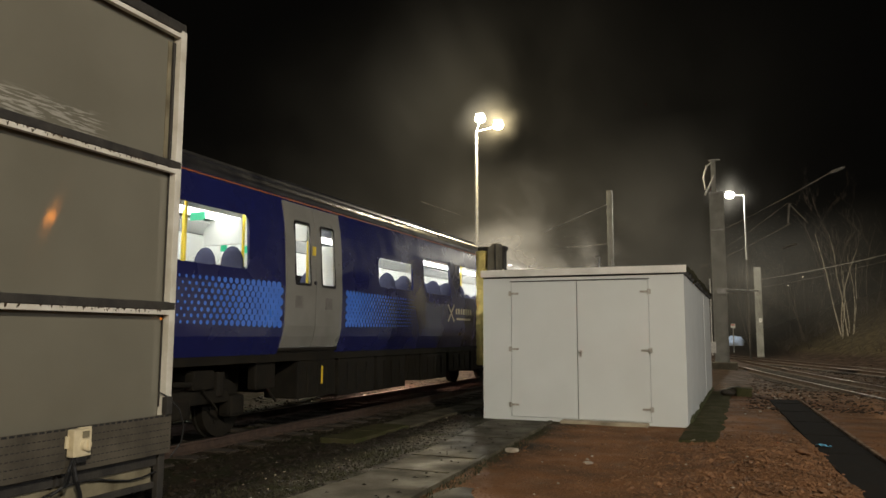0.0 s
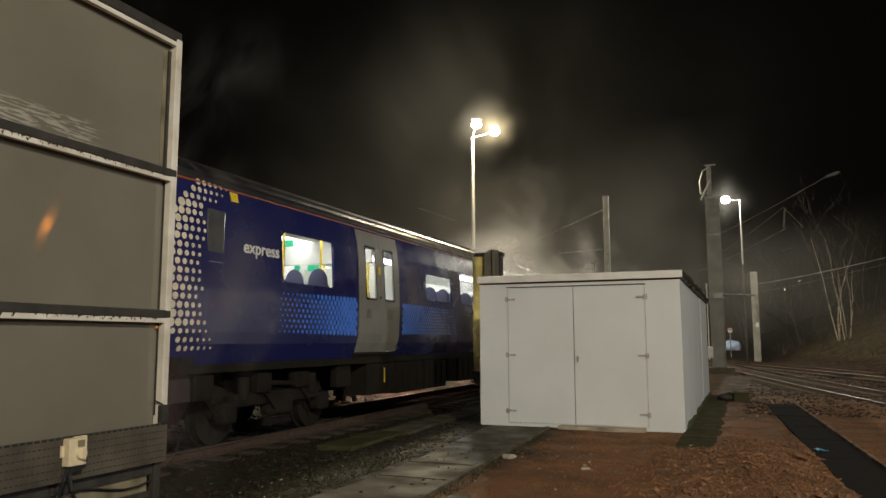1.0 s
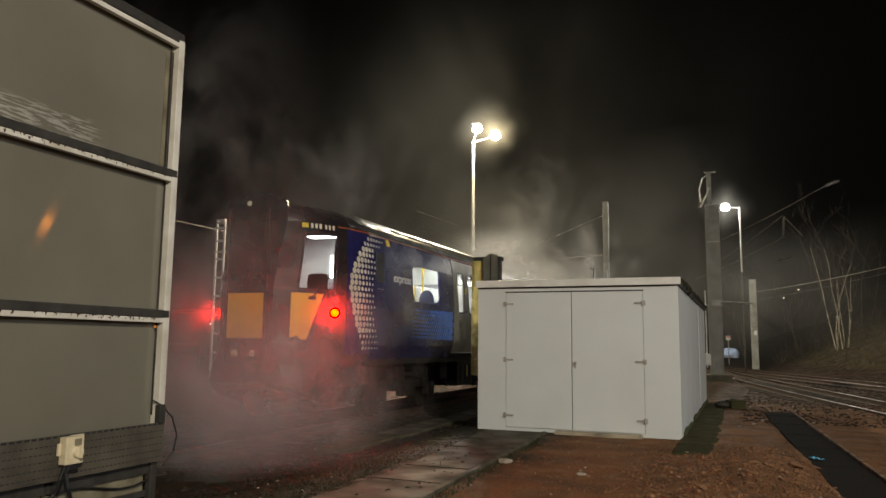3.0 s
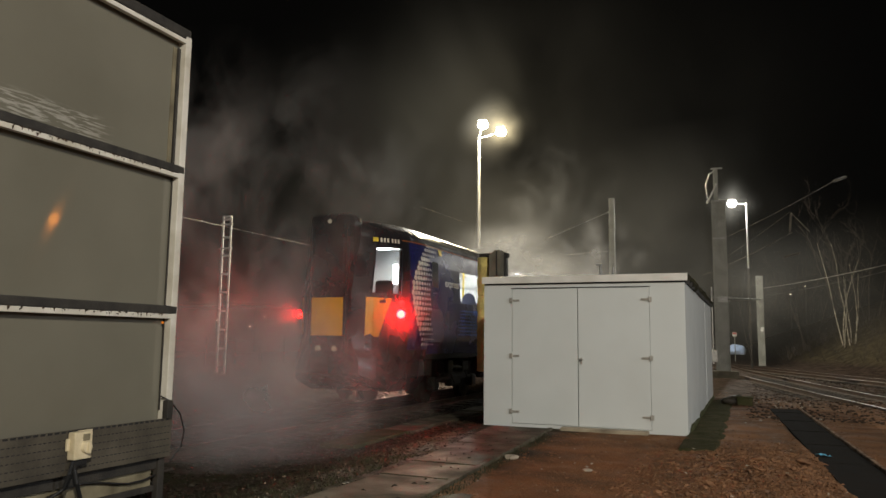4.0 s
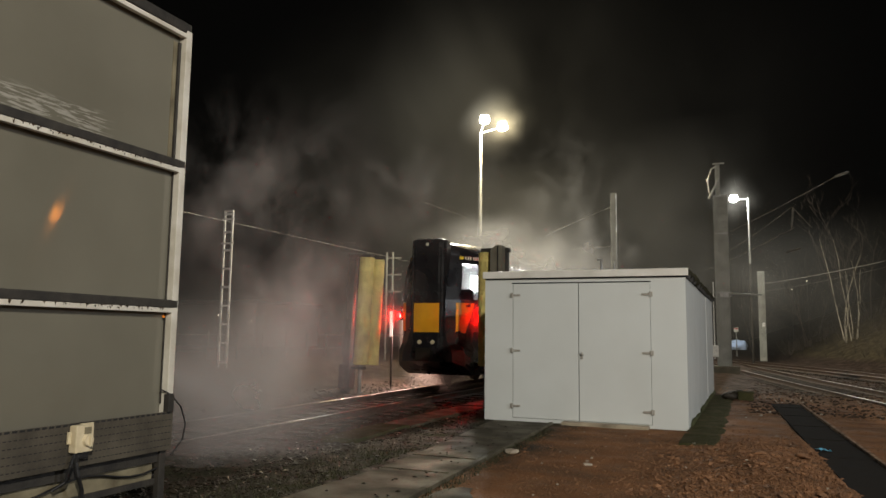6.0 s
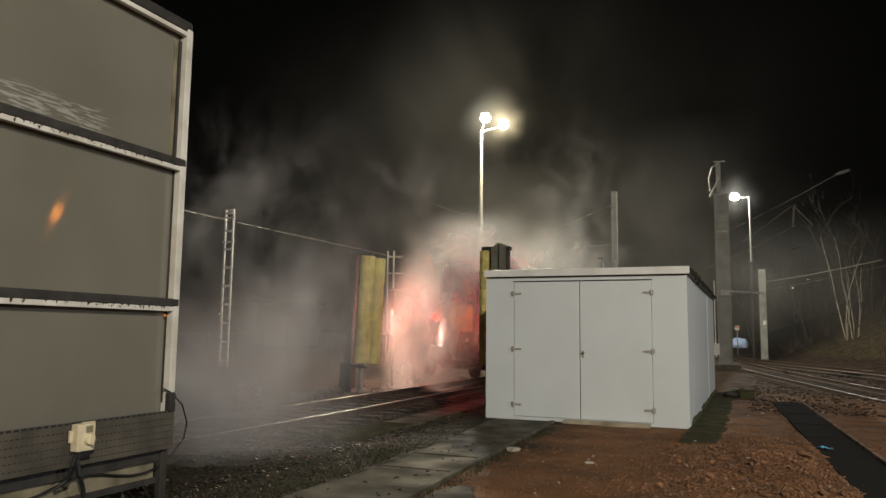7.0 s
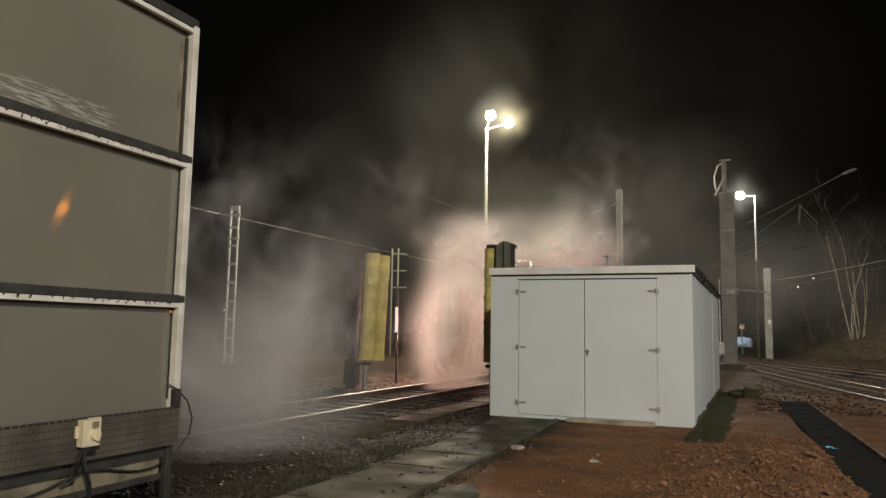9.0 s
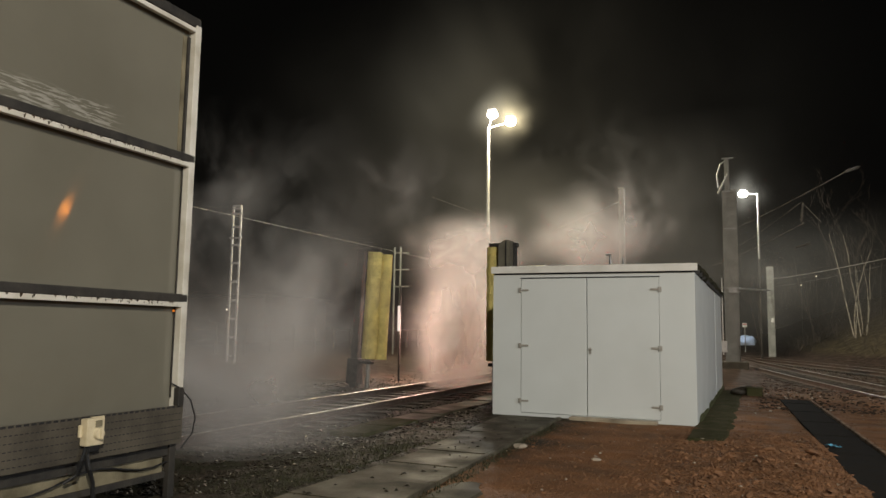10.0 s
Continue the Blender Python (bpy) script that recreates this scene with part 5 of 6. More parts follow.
def build_brush(x, y, z0, z1, side, seed, lean=0.0):
    w = thing("wash_brush", "tall yellow bristle brush of the train wash", "wash brush", pose(x, y, 0, 0, lean, 0), "wash brushes")
    part("bristles", brush_mesh(0.20, z0, z1, seed), M["bristle"], w, "yellow nylon bristles")
    second = part("bristles", brush_mesh(0.15, z0, z1 - 0.04, seed + 1), M["bristle"], w, "yellow nylon bristles")
    second.matrix_basis = pose(0.26, 0.22, 0)
    bm = bmesh.new()
    rod(bm, (0, 0, -0.15), (0, 0, z1 + 0.12), 0.06)
    part("spindle", bm, M["galv"], w)
    bm = bmesh.new()
    px = side * 0.42
    box(bm, (px, 0, (z1 + 0.05) / 2 - 0.1), (0.20, 0.20, z1 + 0.20), 0.01)
    box(bm, (px, 0, 0.30), (0.34, 0.34, 0.70), 0.03)
    part("post", bm, M["grime"], w, "dark steel brush post")
    bm = bmesh.new()
    box(bm, (px * 0.5, 0, z1 + 0.06), (0.7, 0.22, 0.10), 0.02)
    part("arm", bm, M["grime"], w)
    bm = bmesh.new()
    box(bm, (px * 0.5, 0, z0 - 0.10), (0.7, 0.18, 0.08), 0.02)
    part("arm", bm, M["grime"], w)
    return w


build_brush(-5.98, 17.25, 0.78, 3.46, 1, 3)
build_brush(-10.22, 18.8, 0.66, 3.62, -1, 8, 2.6)


def build_wash_housing():
    h = thing("wash_motor_housing", "dark grey motor housing beside the wash brush", "housing")
    bm = bmesh.new()
    pts = [(-5.80, 2.6), (-5.51, 2.6), (-5.51, 3.60), (-5.64, 3.62), (-5.80, 3.50)]
    a = [bm.verts.new((x, 16.9, z)) for x, z in pts]
    b = [bm.verts.new((x, 17.5, z)) for x, z in pts]
    bm.faces.new(a)
    bm.faces.new(b[::-1])
    for k in range(5):
        bm.faces.new((a[k], b[k], b[(k + 1) % 5], a[(k + 1) % 5]))
    bmesh.ops.recalc_face_normals(bm, faces=bm.faces[:])
    bmesh.ops.bevel(bm, geom=bm.edges[:], offset=0.015, segments=2, affect="EDGES")
    part("casing", bm, M["housing"], h)
    bm = bmesh.new()
    box(bm, (-5.60, 16.885, 3.1), (0.02, 0.02, 0.96))
    part("seam", bm, M["gap"], h)
    bm = bmesh.new()
    box(bm, (-5.58, 17.2, 1.25), (0.14, 0.14, 2.75))
    part("stand", bm, M["grime"], h)
    for x, y in ((-10.64, 21.62),):
        f = thing("wash_lamp_stand", "dim steel stand with a strip light in the wash", "stand")
        bm = bmesh.new()
        box(bm, (x, y, 1.35), (0.05, 0.05, 3.0), 0.008)
        part("upright", bm, M["grime"], f)
        bm = bmesh.new()
        box(bm, (x, y - 0.07, 1.82), (0.075, 0.06, 0.80), 0.02)
        part("strip_lamp", bm, M["strip"], f, "glowing white strip fitting").visible_shadow = False


build_wash_housing()


# ---- lamps and masts ----
def lamp_post(name, label, foot, top, heads, warm):
    p = thing(name, label, "lamp post", group="yard lamp posts")
    bm = bmesh.new()
    w = 0.10 if len(heads) > 1 else 0.055
    rod(bm, (*foot, -0.1), (*foot, top * 0.6), w * 1.15, w, 14)
    # Single-lamp posts: dimming towards the foot is put into a darker colour.
    part("pole", bm, M["galv"] if len(heads) > 1 else M["brick"], p, "lower pole of the lamp post")
    bm = bmesh.new()
    rod(bm, (*foot, top * 0.6), (*foot, top), w, w * 0.75, 14)
    part("upper_pole", bm, M["galv"], p)
    for (hx, hy, hz), mat in zip(heads, warm):
        bm = bmesh.new()
        rod(bm, (*foot, top - 0.05), (hx, hy, hz), 0.035, 0.03)
        part("arm", bm, M["galv"], p)
        bm = bmesh.new()
        box(bm, (hx, hy, hz + 0.235), (0.40, 0.34, 0.06), 0.02)
        head = part("head", bm, M["mast"], p, "floodlight head casing")
        bm = bmesh.new()
        bmesh.ops.create_uvsphere(bm, u_segments=20, v_segments=12, radius=0.27, matrix=Matrix.Translation((hx, hy, hz)) @ Matrix.Diagonal((1, 1, 0.8, 1)))
        part("lens", bm, mat, head, "glowing floodlight lens", smooth=True).visible_shadow = False
    return p


lamp_post("lamp_post", "tall galvanised lamp post with two glowing floodlights", (-12.86, 36.1), 12.0, ((-12.61, 36.0, 12.62), (-11.63, 36.0, 12.15)), (M["lamp_cool"], M["lamp_warm"]))
lamp_post("lamp_post", "galvanised lamp post with one glowing floodlight", (-0.05, 50.1), 10.25, ((-0.89, 50.0, 10.25),), (M["lamp_cool"],))
# Post added to carry the unseen flood behind the camera.
lamp_post("lamp_post", "lamp post added behind the camera for the unseen floodlight", (12.4, -11.5), 11.1, ((12.15, -11.25, 11.25),), (M["lamp_cool"],))
# Post added to go with the made-up side light.
lamp_post("lamp_post", "lamp post added to carry the made-up side light", (24.5, 5.0), 9.1, ((24.3, 5.0, 9.25),), (M["lamp_cool"],))
lamp_post("lamp_post", "street lamp post with an orange sodium lamp", (26.0, 30.4), 7.9, ((25.4, 29.9, 7.85),), (M["lamp_orange"],))


def build_masts():
    m = thing("overhead_mast", "tall grey steel overhead-line mast on a plinth", "mast", group="overhead line masts")
    bm = bmesh.new()
    for x in (-1.555, -0.985):
        box(bm, (x, 36, 3.9), (0.03, 0.40, 8.1))
    box(bm, (-1.27, 35.86, 3.9), (0.55, 0.03, 8.1))
    part("column", bm, M["mast"], m)
    bm = bmesh.new()
    box(bm, (-1.36, 36.1, 8.6), (0.20, 0.12, 1.8), 0.01)
    part("extension", bm, M["mast"], m)
    bm = bmesh.new()
    box(bm, (-1.27, 36, 0.10), (1.25, 1.0, 0.40), 0.03)
    part("plinth", bm, M["concrete"], m, "concrete mast plinth")
    bm = bmesh.new()
    for z in (6.2, 7.9):
        box(bm, (-1.27, 35.78, z), (0.58, 0.05, 0.06), 0.01)
    box(bm, (-1.20, 35.77, 3.45), (0.36, 0.06, 0.26), 0.01)
    for z in (3.36, 3.54):
        box(bm, (-1.27, 35.79, z), (0.74, 0.03, 0.035), 0.006)
    part("clamp", bm, M["galv"], m, "bolted steel clamp plates")
    bm = bmesh.new()
    box(bm, (-1.66, 35.7, 2.3), (0.05, 0.05, 3.4))
    box(bm, (-1.62, 35.7, 0.95), (0.24, 0.2, 0.5), 0.02)
    part("cable_duct", bm, M["white_sign"], m, "white cable duct beside the mast")
    bm = bmesh.new()
    tube(bm, [(-1.32, 36, 9.4), (-1.62, 36, 9.2), (-1.78, 36, 8.7), (-1.72, 36, 8.1)], 0.03, 6)
    rod(bm, (-1.30, 36, 8.75), (-1.75, 36, 7.85), 0.045)
    box(bm, (-1.30, 36, 9.45), (0.5, 0.08, 0.05))
    part("bracket", bm, M["galv"], m, "curved steel bracket at the mast head")
    m = thing("overhead_mast", "grey steel mast beyond the junction", "mast", group="overhead line masts")
    bm = bmesh.new()
    box(bm, (0.70, 62, 3.2), (0.50, 0.40, 6.9), 0.02)
    part("column", bm, M["mast"], m)
    bm = bmesh.new()
    box(bm, (0.78, 61.78, 2.6), (0.20, 0.02, 0.30))
    part("plate", bm, M["white_sign"], m, "pale plate on the mast")
    m = thing("overhead_mast", "grey steel mast rising behind the shed", "mast", group="overhead line masts")
    bm = bmesh.new()
    box(bm, (-6.06, 36, 4.1), (0.25, 0.25, 8.5), 0.015)
    part("column", bm, M["mast"], m)
    bm = bmesh.new()
    rod(bm, (-6.2, 36, 5.8), (-8.2, 36, 5.7), 0.008)
    rod(bm, (-6.2, 36, 7.7), (-8.0, 31, 5.8), 0.012, seg=6)
    part("cantilever", bm, M["galv"], m, "thin cantilever and stay")
    b = thing("portal_boom", "thin steel boom between two masts", "boom")
    bm = bmesh.new()
    rod(bm, (-1.05, 36, 3.5), (0.7, 61.9, 4.85), 0.05, 0.06)
    part("tube", bm, M["galv"], b)
    # lattice ladder mast on the far side
    l = thing("lattice_mast", "pale galvanised lattice mast with ladder rungs", "mast")
    for x in (-20.84, -20.44):
        bm = bmesh.new()
        box(bm, (x, 26, 3.2), (0.07, 0.07, 6.9))
        part("leg", bm, M["pale_galv"], l)
    for k in range(9):
        bm = bmesh.new()
        z = 6.5 - k * 0.78
        box(bm, (-20.64, 25.95, z), (0.36, 0.05, 0.085))
        part("rung", bm, M["pale_galv"], l)
    for z, w in ((6.62, 0.42), (6.28, 0.62), (5.25, 0.62)):
        bm = bmesh.new()
        box(bm, (-20.62, 25.95, z), (w, 0.05, 0.07))
        part("cross_arm", bm, M["pale_galv"], l)
    # The fog's dimming of this mast is put into its darker steel colour.
    l = thing("lattice_mast", "dim lattice mast far beyond the wash", "mast")
    for x in (-20.1, -19.7):
        bm = bmesh.new()
        box(bm, (x, 40, 3.1), (0.07, 0.07, 6.5))
        part("leg", bm, M["mast"], l)
    for z in (6.0, 5.0, 4.0):
        bm = bmesh.new()
        box(bm, (-19.6, 40, z), (0.9, 0.05, 0.06))
        part("cross_arm", bm, M["mast"], l)


build_masts()


def wire(label, a, b, sag=0.0, r=0.012, mat="wire"):
    w = thing("overhead_wire", label, "wire", group="overhead wires")
    bm = bmesh.new()
    a, b = Vector(a), Vector(b)
    tube(bm, [a.lerp(b, k / 16) - Vector((0, 0, sag * 4 * (k / 16) * (1 - k / 16))) for k in range(17)], r, 5)
    part("strand", bm, M[mat], w)


def build_wires():
    wire("pale overhead wire past the lattice mast", (-20.3, -10, 6.15), (-20.9, 70, 6.5), 0.15, 0.009, "wire_lit")
    wire("pale overhead wire high over the wash", (-17.7, 40, 9.25), (-19.0, 50, 10.0), 0, 0.015)
    wire("overhead feeder wire slanting to an insulator", (-1.0, 36, 6.25), (2.40, 26, 6.54), 0.05, 0.008)
    wire("overhead wire slanting to an insulator", (-1.05, 36, 5.35), (1.35, 30, 6.3), 0.05, 0.007)
    wire("sagging overhead contact wire", (-2.25, 40, 4.9), (1.31, 28, 5.27), 0.08, 0.010)
    wire("overhead contact wire coloured as if catching the light", (0.84, 61.8, 5.7), (5.6, 33, 4.75), 0.1, 0.012, "wire_lit")
    wire("overhead contact wire beside the bank", (0.84, 61.8, 5.1), (5.3, 33, 4.45), 0.1, 0.007)
    wire("dropper wire at the insulator", (1.4, 30, 6.25), (1.9, 29, 5.4), 0.0, 0.010)
    for label, a, b in (("ribbed insulator at the end of a wire", (2.39, 26, 6.54), (2.785, 26, 6.67)), ("ribbed insulator hanging from a wire", (1.40, 30, 6.27), (1.33, 30, 5.55)), ("ribbed insulator on a low bracket", (1.20, 32, 4.86), (1.72, 32, 5.0))):
        ins = thing("insulator", label, "insulator", group="insulators")
        bm = bmesh.new()
        va, vb = Vector(a), Vector(b)
        rod(bm, va, vb, 0.022)
        for k in range(5):
            p = va.lerp(vb, 0.15 + 0.17 * k)
            d = (vb - va).normalized()
            rod(bm, p - d * 0.02, p + d * 0.02, 0.055, 0.035, 10)
        part("shed_stack", bm, M["ceramic"], ins)


build_wires()


# ---- far things ----
def build_far():
    s = thing("track_sign", "small red and white sign on a thin post", "sign")
    bm = bmesh.new()
    rod(bm, (-1.30, 70, -0.1), (-1.30, 70, 2.2), 0.04)
    part("post", bm, M["galv"], s)
    bm = bmesh.new()
    box(bm, (-1.30, 69.95, 2.3), (0.36, 0.03, 0.36), 0.01)
    plate = part("plate", bm, M["white_sign"], s)
    bm = bmesh.new()
    box(bm, (-1.30, 69.925, 2.38), (0.30, 0.012, 0.12))
    part("band", bm, M["red_sign"], plate, "red band on the sign")
    # Made-up mound for a bright blue-white patch of unknown nature.
    bm = bmesh.new()
    bmesh.ops.create_uvsphere(bm, u_segments=24, v_segments=12, radius=1.0, matrix=Matrix.Translation((-2.0, 115, 0.35)) @ Matrix.Diagonal((1.45, 1.0, 1.0, 1)))
    for v in bm.verts:
        v.co += 0.32 * Vector(noise.noise_vector(v.co * 1.5))
    tagged(part("patch_mound", bm, M["pale_patch"], None, smooth=True), "pale mound standing in for a far blue-white patch", "heap")
    # Spot added to light the mound; no lamp is known there.
    lamp("mound_fill_beam", "SPOT", (-2.9, 111.5, 4.7), (-2.0, 115, 0.6), 420, (0.75, 0.86, 1.0), 0.1, 50, 0.5)
    f = thing("fence", "dark palisade fence beyond the tracks", "fence")
    for y in np.arange(14, 80, 2.6):
        bm = bmesh.new()
        box(bm, (-25 - 0.05 * y, y, 0.75), (0.10, 0.10, 1.6))
        part("post", bm, M["brick"], f)
    for z in (0.5, 1.35):
        bm = bmesh.new()
        rod(bm, (-25.7, 14, z), (-29.0, 80, z), 0.022, seg=6)
        part("rail", bm, M["brick"], f)
    b = thing("depot_building", "low dark depot building far behind the fence", "building")
    bm = bmesh.new()
    box(bm, (-60, 70, 2.2), (26, 12, 4.6), 0.05)
    part("wall", bm, M["brick"], b)
    bm = bmesh.new()
    box(bm, (-60, 70, 4.65), (27, 13, 0.3), 0.05)
    part("roof", bm, M["roof_felt"], b)
    c = thing("relay_cabinet", "pale grey relay cabinet across the tracks", "cabinet")
    bm = bmesh.new()
    box(bm, (-24.5, 24.0, 0.85), (0.5, 0.7, 1.5), 0.03)
    part("body", bm, M["galv"], c)
    for x, y, z in ((-32.3, 40, 2.6), (-38.4, 60, 2.3), (-42.9, 60, 3.4), (-46, 62, 2.6), (3.6, 78, 6.2), (5.3, 84, 7.4)):
        d = thing("distant_lamp", "tiny distant lamp on a thin pole", "lamp", group="distant lamps")
        bm = bmesh.new()
        rod(bm, (x, y, -0.1), (x, y, z), 0.025, seg=6)
        part("pole", bm, M["brick"], d)
        bm = bmesh.new()
        bmesh.ops.create_icosphere(bm, subdivisions=1, radius=0.04, matrix=Matrix.Translation((x, y, z)))
        part("bulb", bm, M["far_light"], d)


build_far()


def branch(bm, rng, p, d, length, r, depth, tips):
    n = 5
    pts, radii = [p], [r]
    for k in range(n):
        d = (d + Vector((rng.uniform(-1, 1), rng.uniform(-1, 1), rng.uniform(-0.4, 0.8))) * (0.30 if depth else 0.13)).normalized()
        p = p + d * length / n
        pts.append(p)
        radii.append(r * (1 - 0.75 * (k + 1) / n))
    tube(bm, pts, radii, 6 if depth == 0 else 4)
    if depth < 3:
        for k in range(4 if depth == 0 else 3):
            i = rng.randint(2, n)
            side = Vector((rng.uniform(-1, 1), rng.uniform(-1, 1), rng.uniform(0.1, 0.9))).normalized()
            tips.append((pts[i], (d * 0.8 + side).normalized(), length * rng.uniform(0.35, 0.55), radii[i] * 0.7 + 0.004, depth + 1))


def tree(label, place, stems, tall, seed, bark, spread=0.35):
    rng = random.Random(seed)
    t = thing("birch_tree", label, "tree", group="bare trees on the bank")
    tips = []
    bm = bmesh.new()
    for k in range(stems):
        a = 2 * math.pi * k / stems + rng.uniform(-0.4, 0.4)
        d = Vector((math.cos(a) * spread, math.sin(a) * spread, 1)).normalized()
        branch(bm, rng, Vector(place) + Vector((0.42 * math.cos(a), 0.42 * math.sin(a), -0.2)), d, tall * rng.uniform(0.65, 1.0), 0.052 * rng.uniform(0.6, 1.2), 0, tips)
    part("trunk", bm, bark, t)
    bm = bmesh.new()
    while tips:
        p, d, l, r, depth = tips.pop()
        branch(bm, rng, p, d, l, r, depth, tips)
    part("crown", bm, M["twig"], t, "bare twigs")


def ground_at(x, y):
    return (x, y, height(x, y))


tree("bare multi-stemmed birch with pale bark on the bank", ground_at(6.35, 60), 7, 7.6, 4, M["bark"], 0.13)
tree("thin bare tree beside the far mast", ground_at(0.4, 72), 3, 9.0, 12, M["twig"], 0.15)
for k, (x, y) in enumerate(((11, 62), (4.5, 72), (9, 70))):
    tree("dim bare tree on the dark bank", ground_at(x, y), 3, 8.5, 30 + k, M["twig"], 0.25)


def build_scrub():
    rng = random.Random(8)
    bm = bmesh.new()
    for k in range(420):
        y = rng.uniform(38, 85)
        x = foot_of_bank(y) + rng.uniform(0.5, 14)
        p = Vector(ground_at(x, y))
        for j in range(4):
            d = Vector((rng.uniform(-0.7, 0.7), rng.uniform(-0.7, 0.7), 1)).normalized()
            rod(bm, p, p + d * rng.uniform(0.4, 1.5), 0.012, 0.004, 3)
    tagged(part("bank_scrub", bm, M["twig"]), "leafless scrub over the dark bank", "shrubs", kind="stuff")
    bm = bmesh.new()
    for k in range(1900):
        if k % 2:
            x, y = -4.25 - 0.9 * rng.random() ** 2, rng.uniform(6, 9.5)
        else:
            y = rng.uniform(6.0, 12.4)
            x = -3.10 - 0.045 * (y - 6.5) + rng.uniform(0, 0.22)
        p = Vector(ground_at(x, y))
        a = rng.uniform(0, 6.28)
        w, h = 0.006, rng.uniform(0.02, 0.06)
        u = Vector((math.cos(a), math.sin(a), 0)) * w
        lean = Vector((rng.uniform(-0.03, 0.03), rng.uniform(-0.03, 0.03), h))
        bm.faces.new([bm.verts.new(p - u), bm.verts.new(p + u), bm.verts.new(p + lean)])
    tagged(part("moss_and_grass", bm, material("dull_moss_grass", (0.040, 0.040, 0.014), 0.8, scale=4)), "short dull grass and moss along the path", "grass", kind="stuff")


build_scrub()


def build_litter():
    rng = random.Random(77)
    bm = bmesh.new()
    for k in range(70):
        y = rng.uniform(6.0, 12.6)
        x = -3.6 - 0.06 * (y - 6.5) + rng.uniform(-0.42, 0.42)
        a, w = rng.uniform(0, 6.28), rng.uniform(0.012, 0.035)
        u, v = Vector((math.cos(a), math.sin(a), 0)) * w, Vector((-math.sin(a), math.cos(a), 0)) * w * rng.uniform(0.3, 0.8)
        p = Vector((x, y, 0.046))
        ring = [p + u, p + v + Vector((0, 0, 0.012)), p - u, p - v]
        top = bm.verts.new(p + Vector((0, 0, 0.016)))
        ring = [bm.verts.new(q) for q in ring]
        for i in range(4):
            bm.faces.new((ring[i], ring[(i + 1) % 4], top))
    tagged(part("leaf_litter", bm, M["stone_grey"]), "dark wet leaf scraps and grit on the path", "litter", kind="stuff")
    bm = bmesh.new()
    bmesh.ops.create_grid(bm, x_segments=6, y_segments=4, size=0.5)
    for v in bm.verts:
        v.co = Vector((v.co.x * 0.17, v.co.y * 0.11, 0.025 + 0.03 * noise.noise(v.co * 3.0)))
    thicken(bm, 0.004)
    ob = part("plastic_scrap", bm, M["litter"])
    ob.matrix_basis = pose(0.67, 11.87, height(0.67, 11.87) + 0.02, 0, 8, 30)
    tagged(ob, "crumpled pale blue plastic scrap on the ground", "litter")
    for k, (x, y, r, lab) in enumerate(((-3.05, 9.72, 0.085, "flat pale stone beside the path"), (-2.0, 9.3, 0.05, "pale stone on the red ground"), (-0.98, 11.7, 0.05, "pale stone near the shed corner"), (0.35, 10.6, 0.10, "large tan stone in the chippings"), (-0.15, 10.2, 0.07, "tan stone in the chippings"))):
        bm = bmesh.new()
        bmesh.ops.create_icosphere(bm, subdivisions=2, radius=r, matrix=Matrix.Diagonal((1.2, 0.8, 0.45, 1)))
        for v in bm.verts:
            v.co += r * 0.35 * Vector(noise.noise_vector(v.co * 9 + Vector((k, 0, 0))))
        ob = part("stone", bm, M["stone_pale"] if k < 3 else M["stone_red"])
        ob.matrix_basis = pose(x, y, height(x, y) + r * 0.3, 0, 0, 40 * k)
        tagged(ob, lab, "stone", "larger loose stones")


build_litter()


# ---- steam ----
# STEAM and HAZE: shade on the steam is put into their greyer colour.
STEAM = steam_material("dimmed_white_steam", (0.66, 0.66, 0.67), 0.62, 0.42, 0.66)
PLUME = steam_material("dense_white_steam", (0.88, 0.87, 0.85), 0.55, 0.06, 0.64, 3.0)
HAZE = steam_material("shade_grey_steam", (0.55, 0.55, 0.56), 0.42, 0.26, 0.74)
HALO = steam_material("halo_sheet_mist", (0.80, 0.79, 0.75), 0.2, -0.5, 0.3)
MIST = steam_material("thin_night_mist", (0.80, 0.79, 0.75), 0.10, 0.20, 0.74)


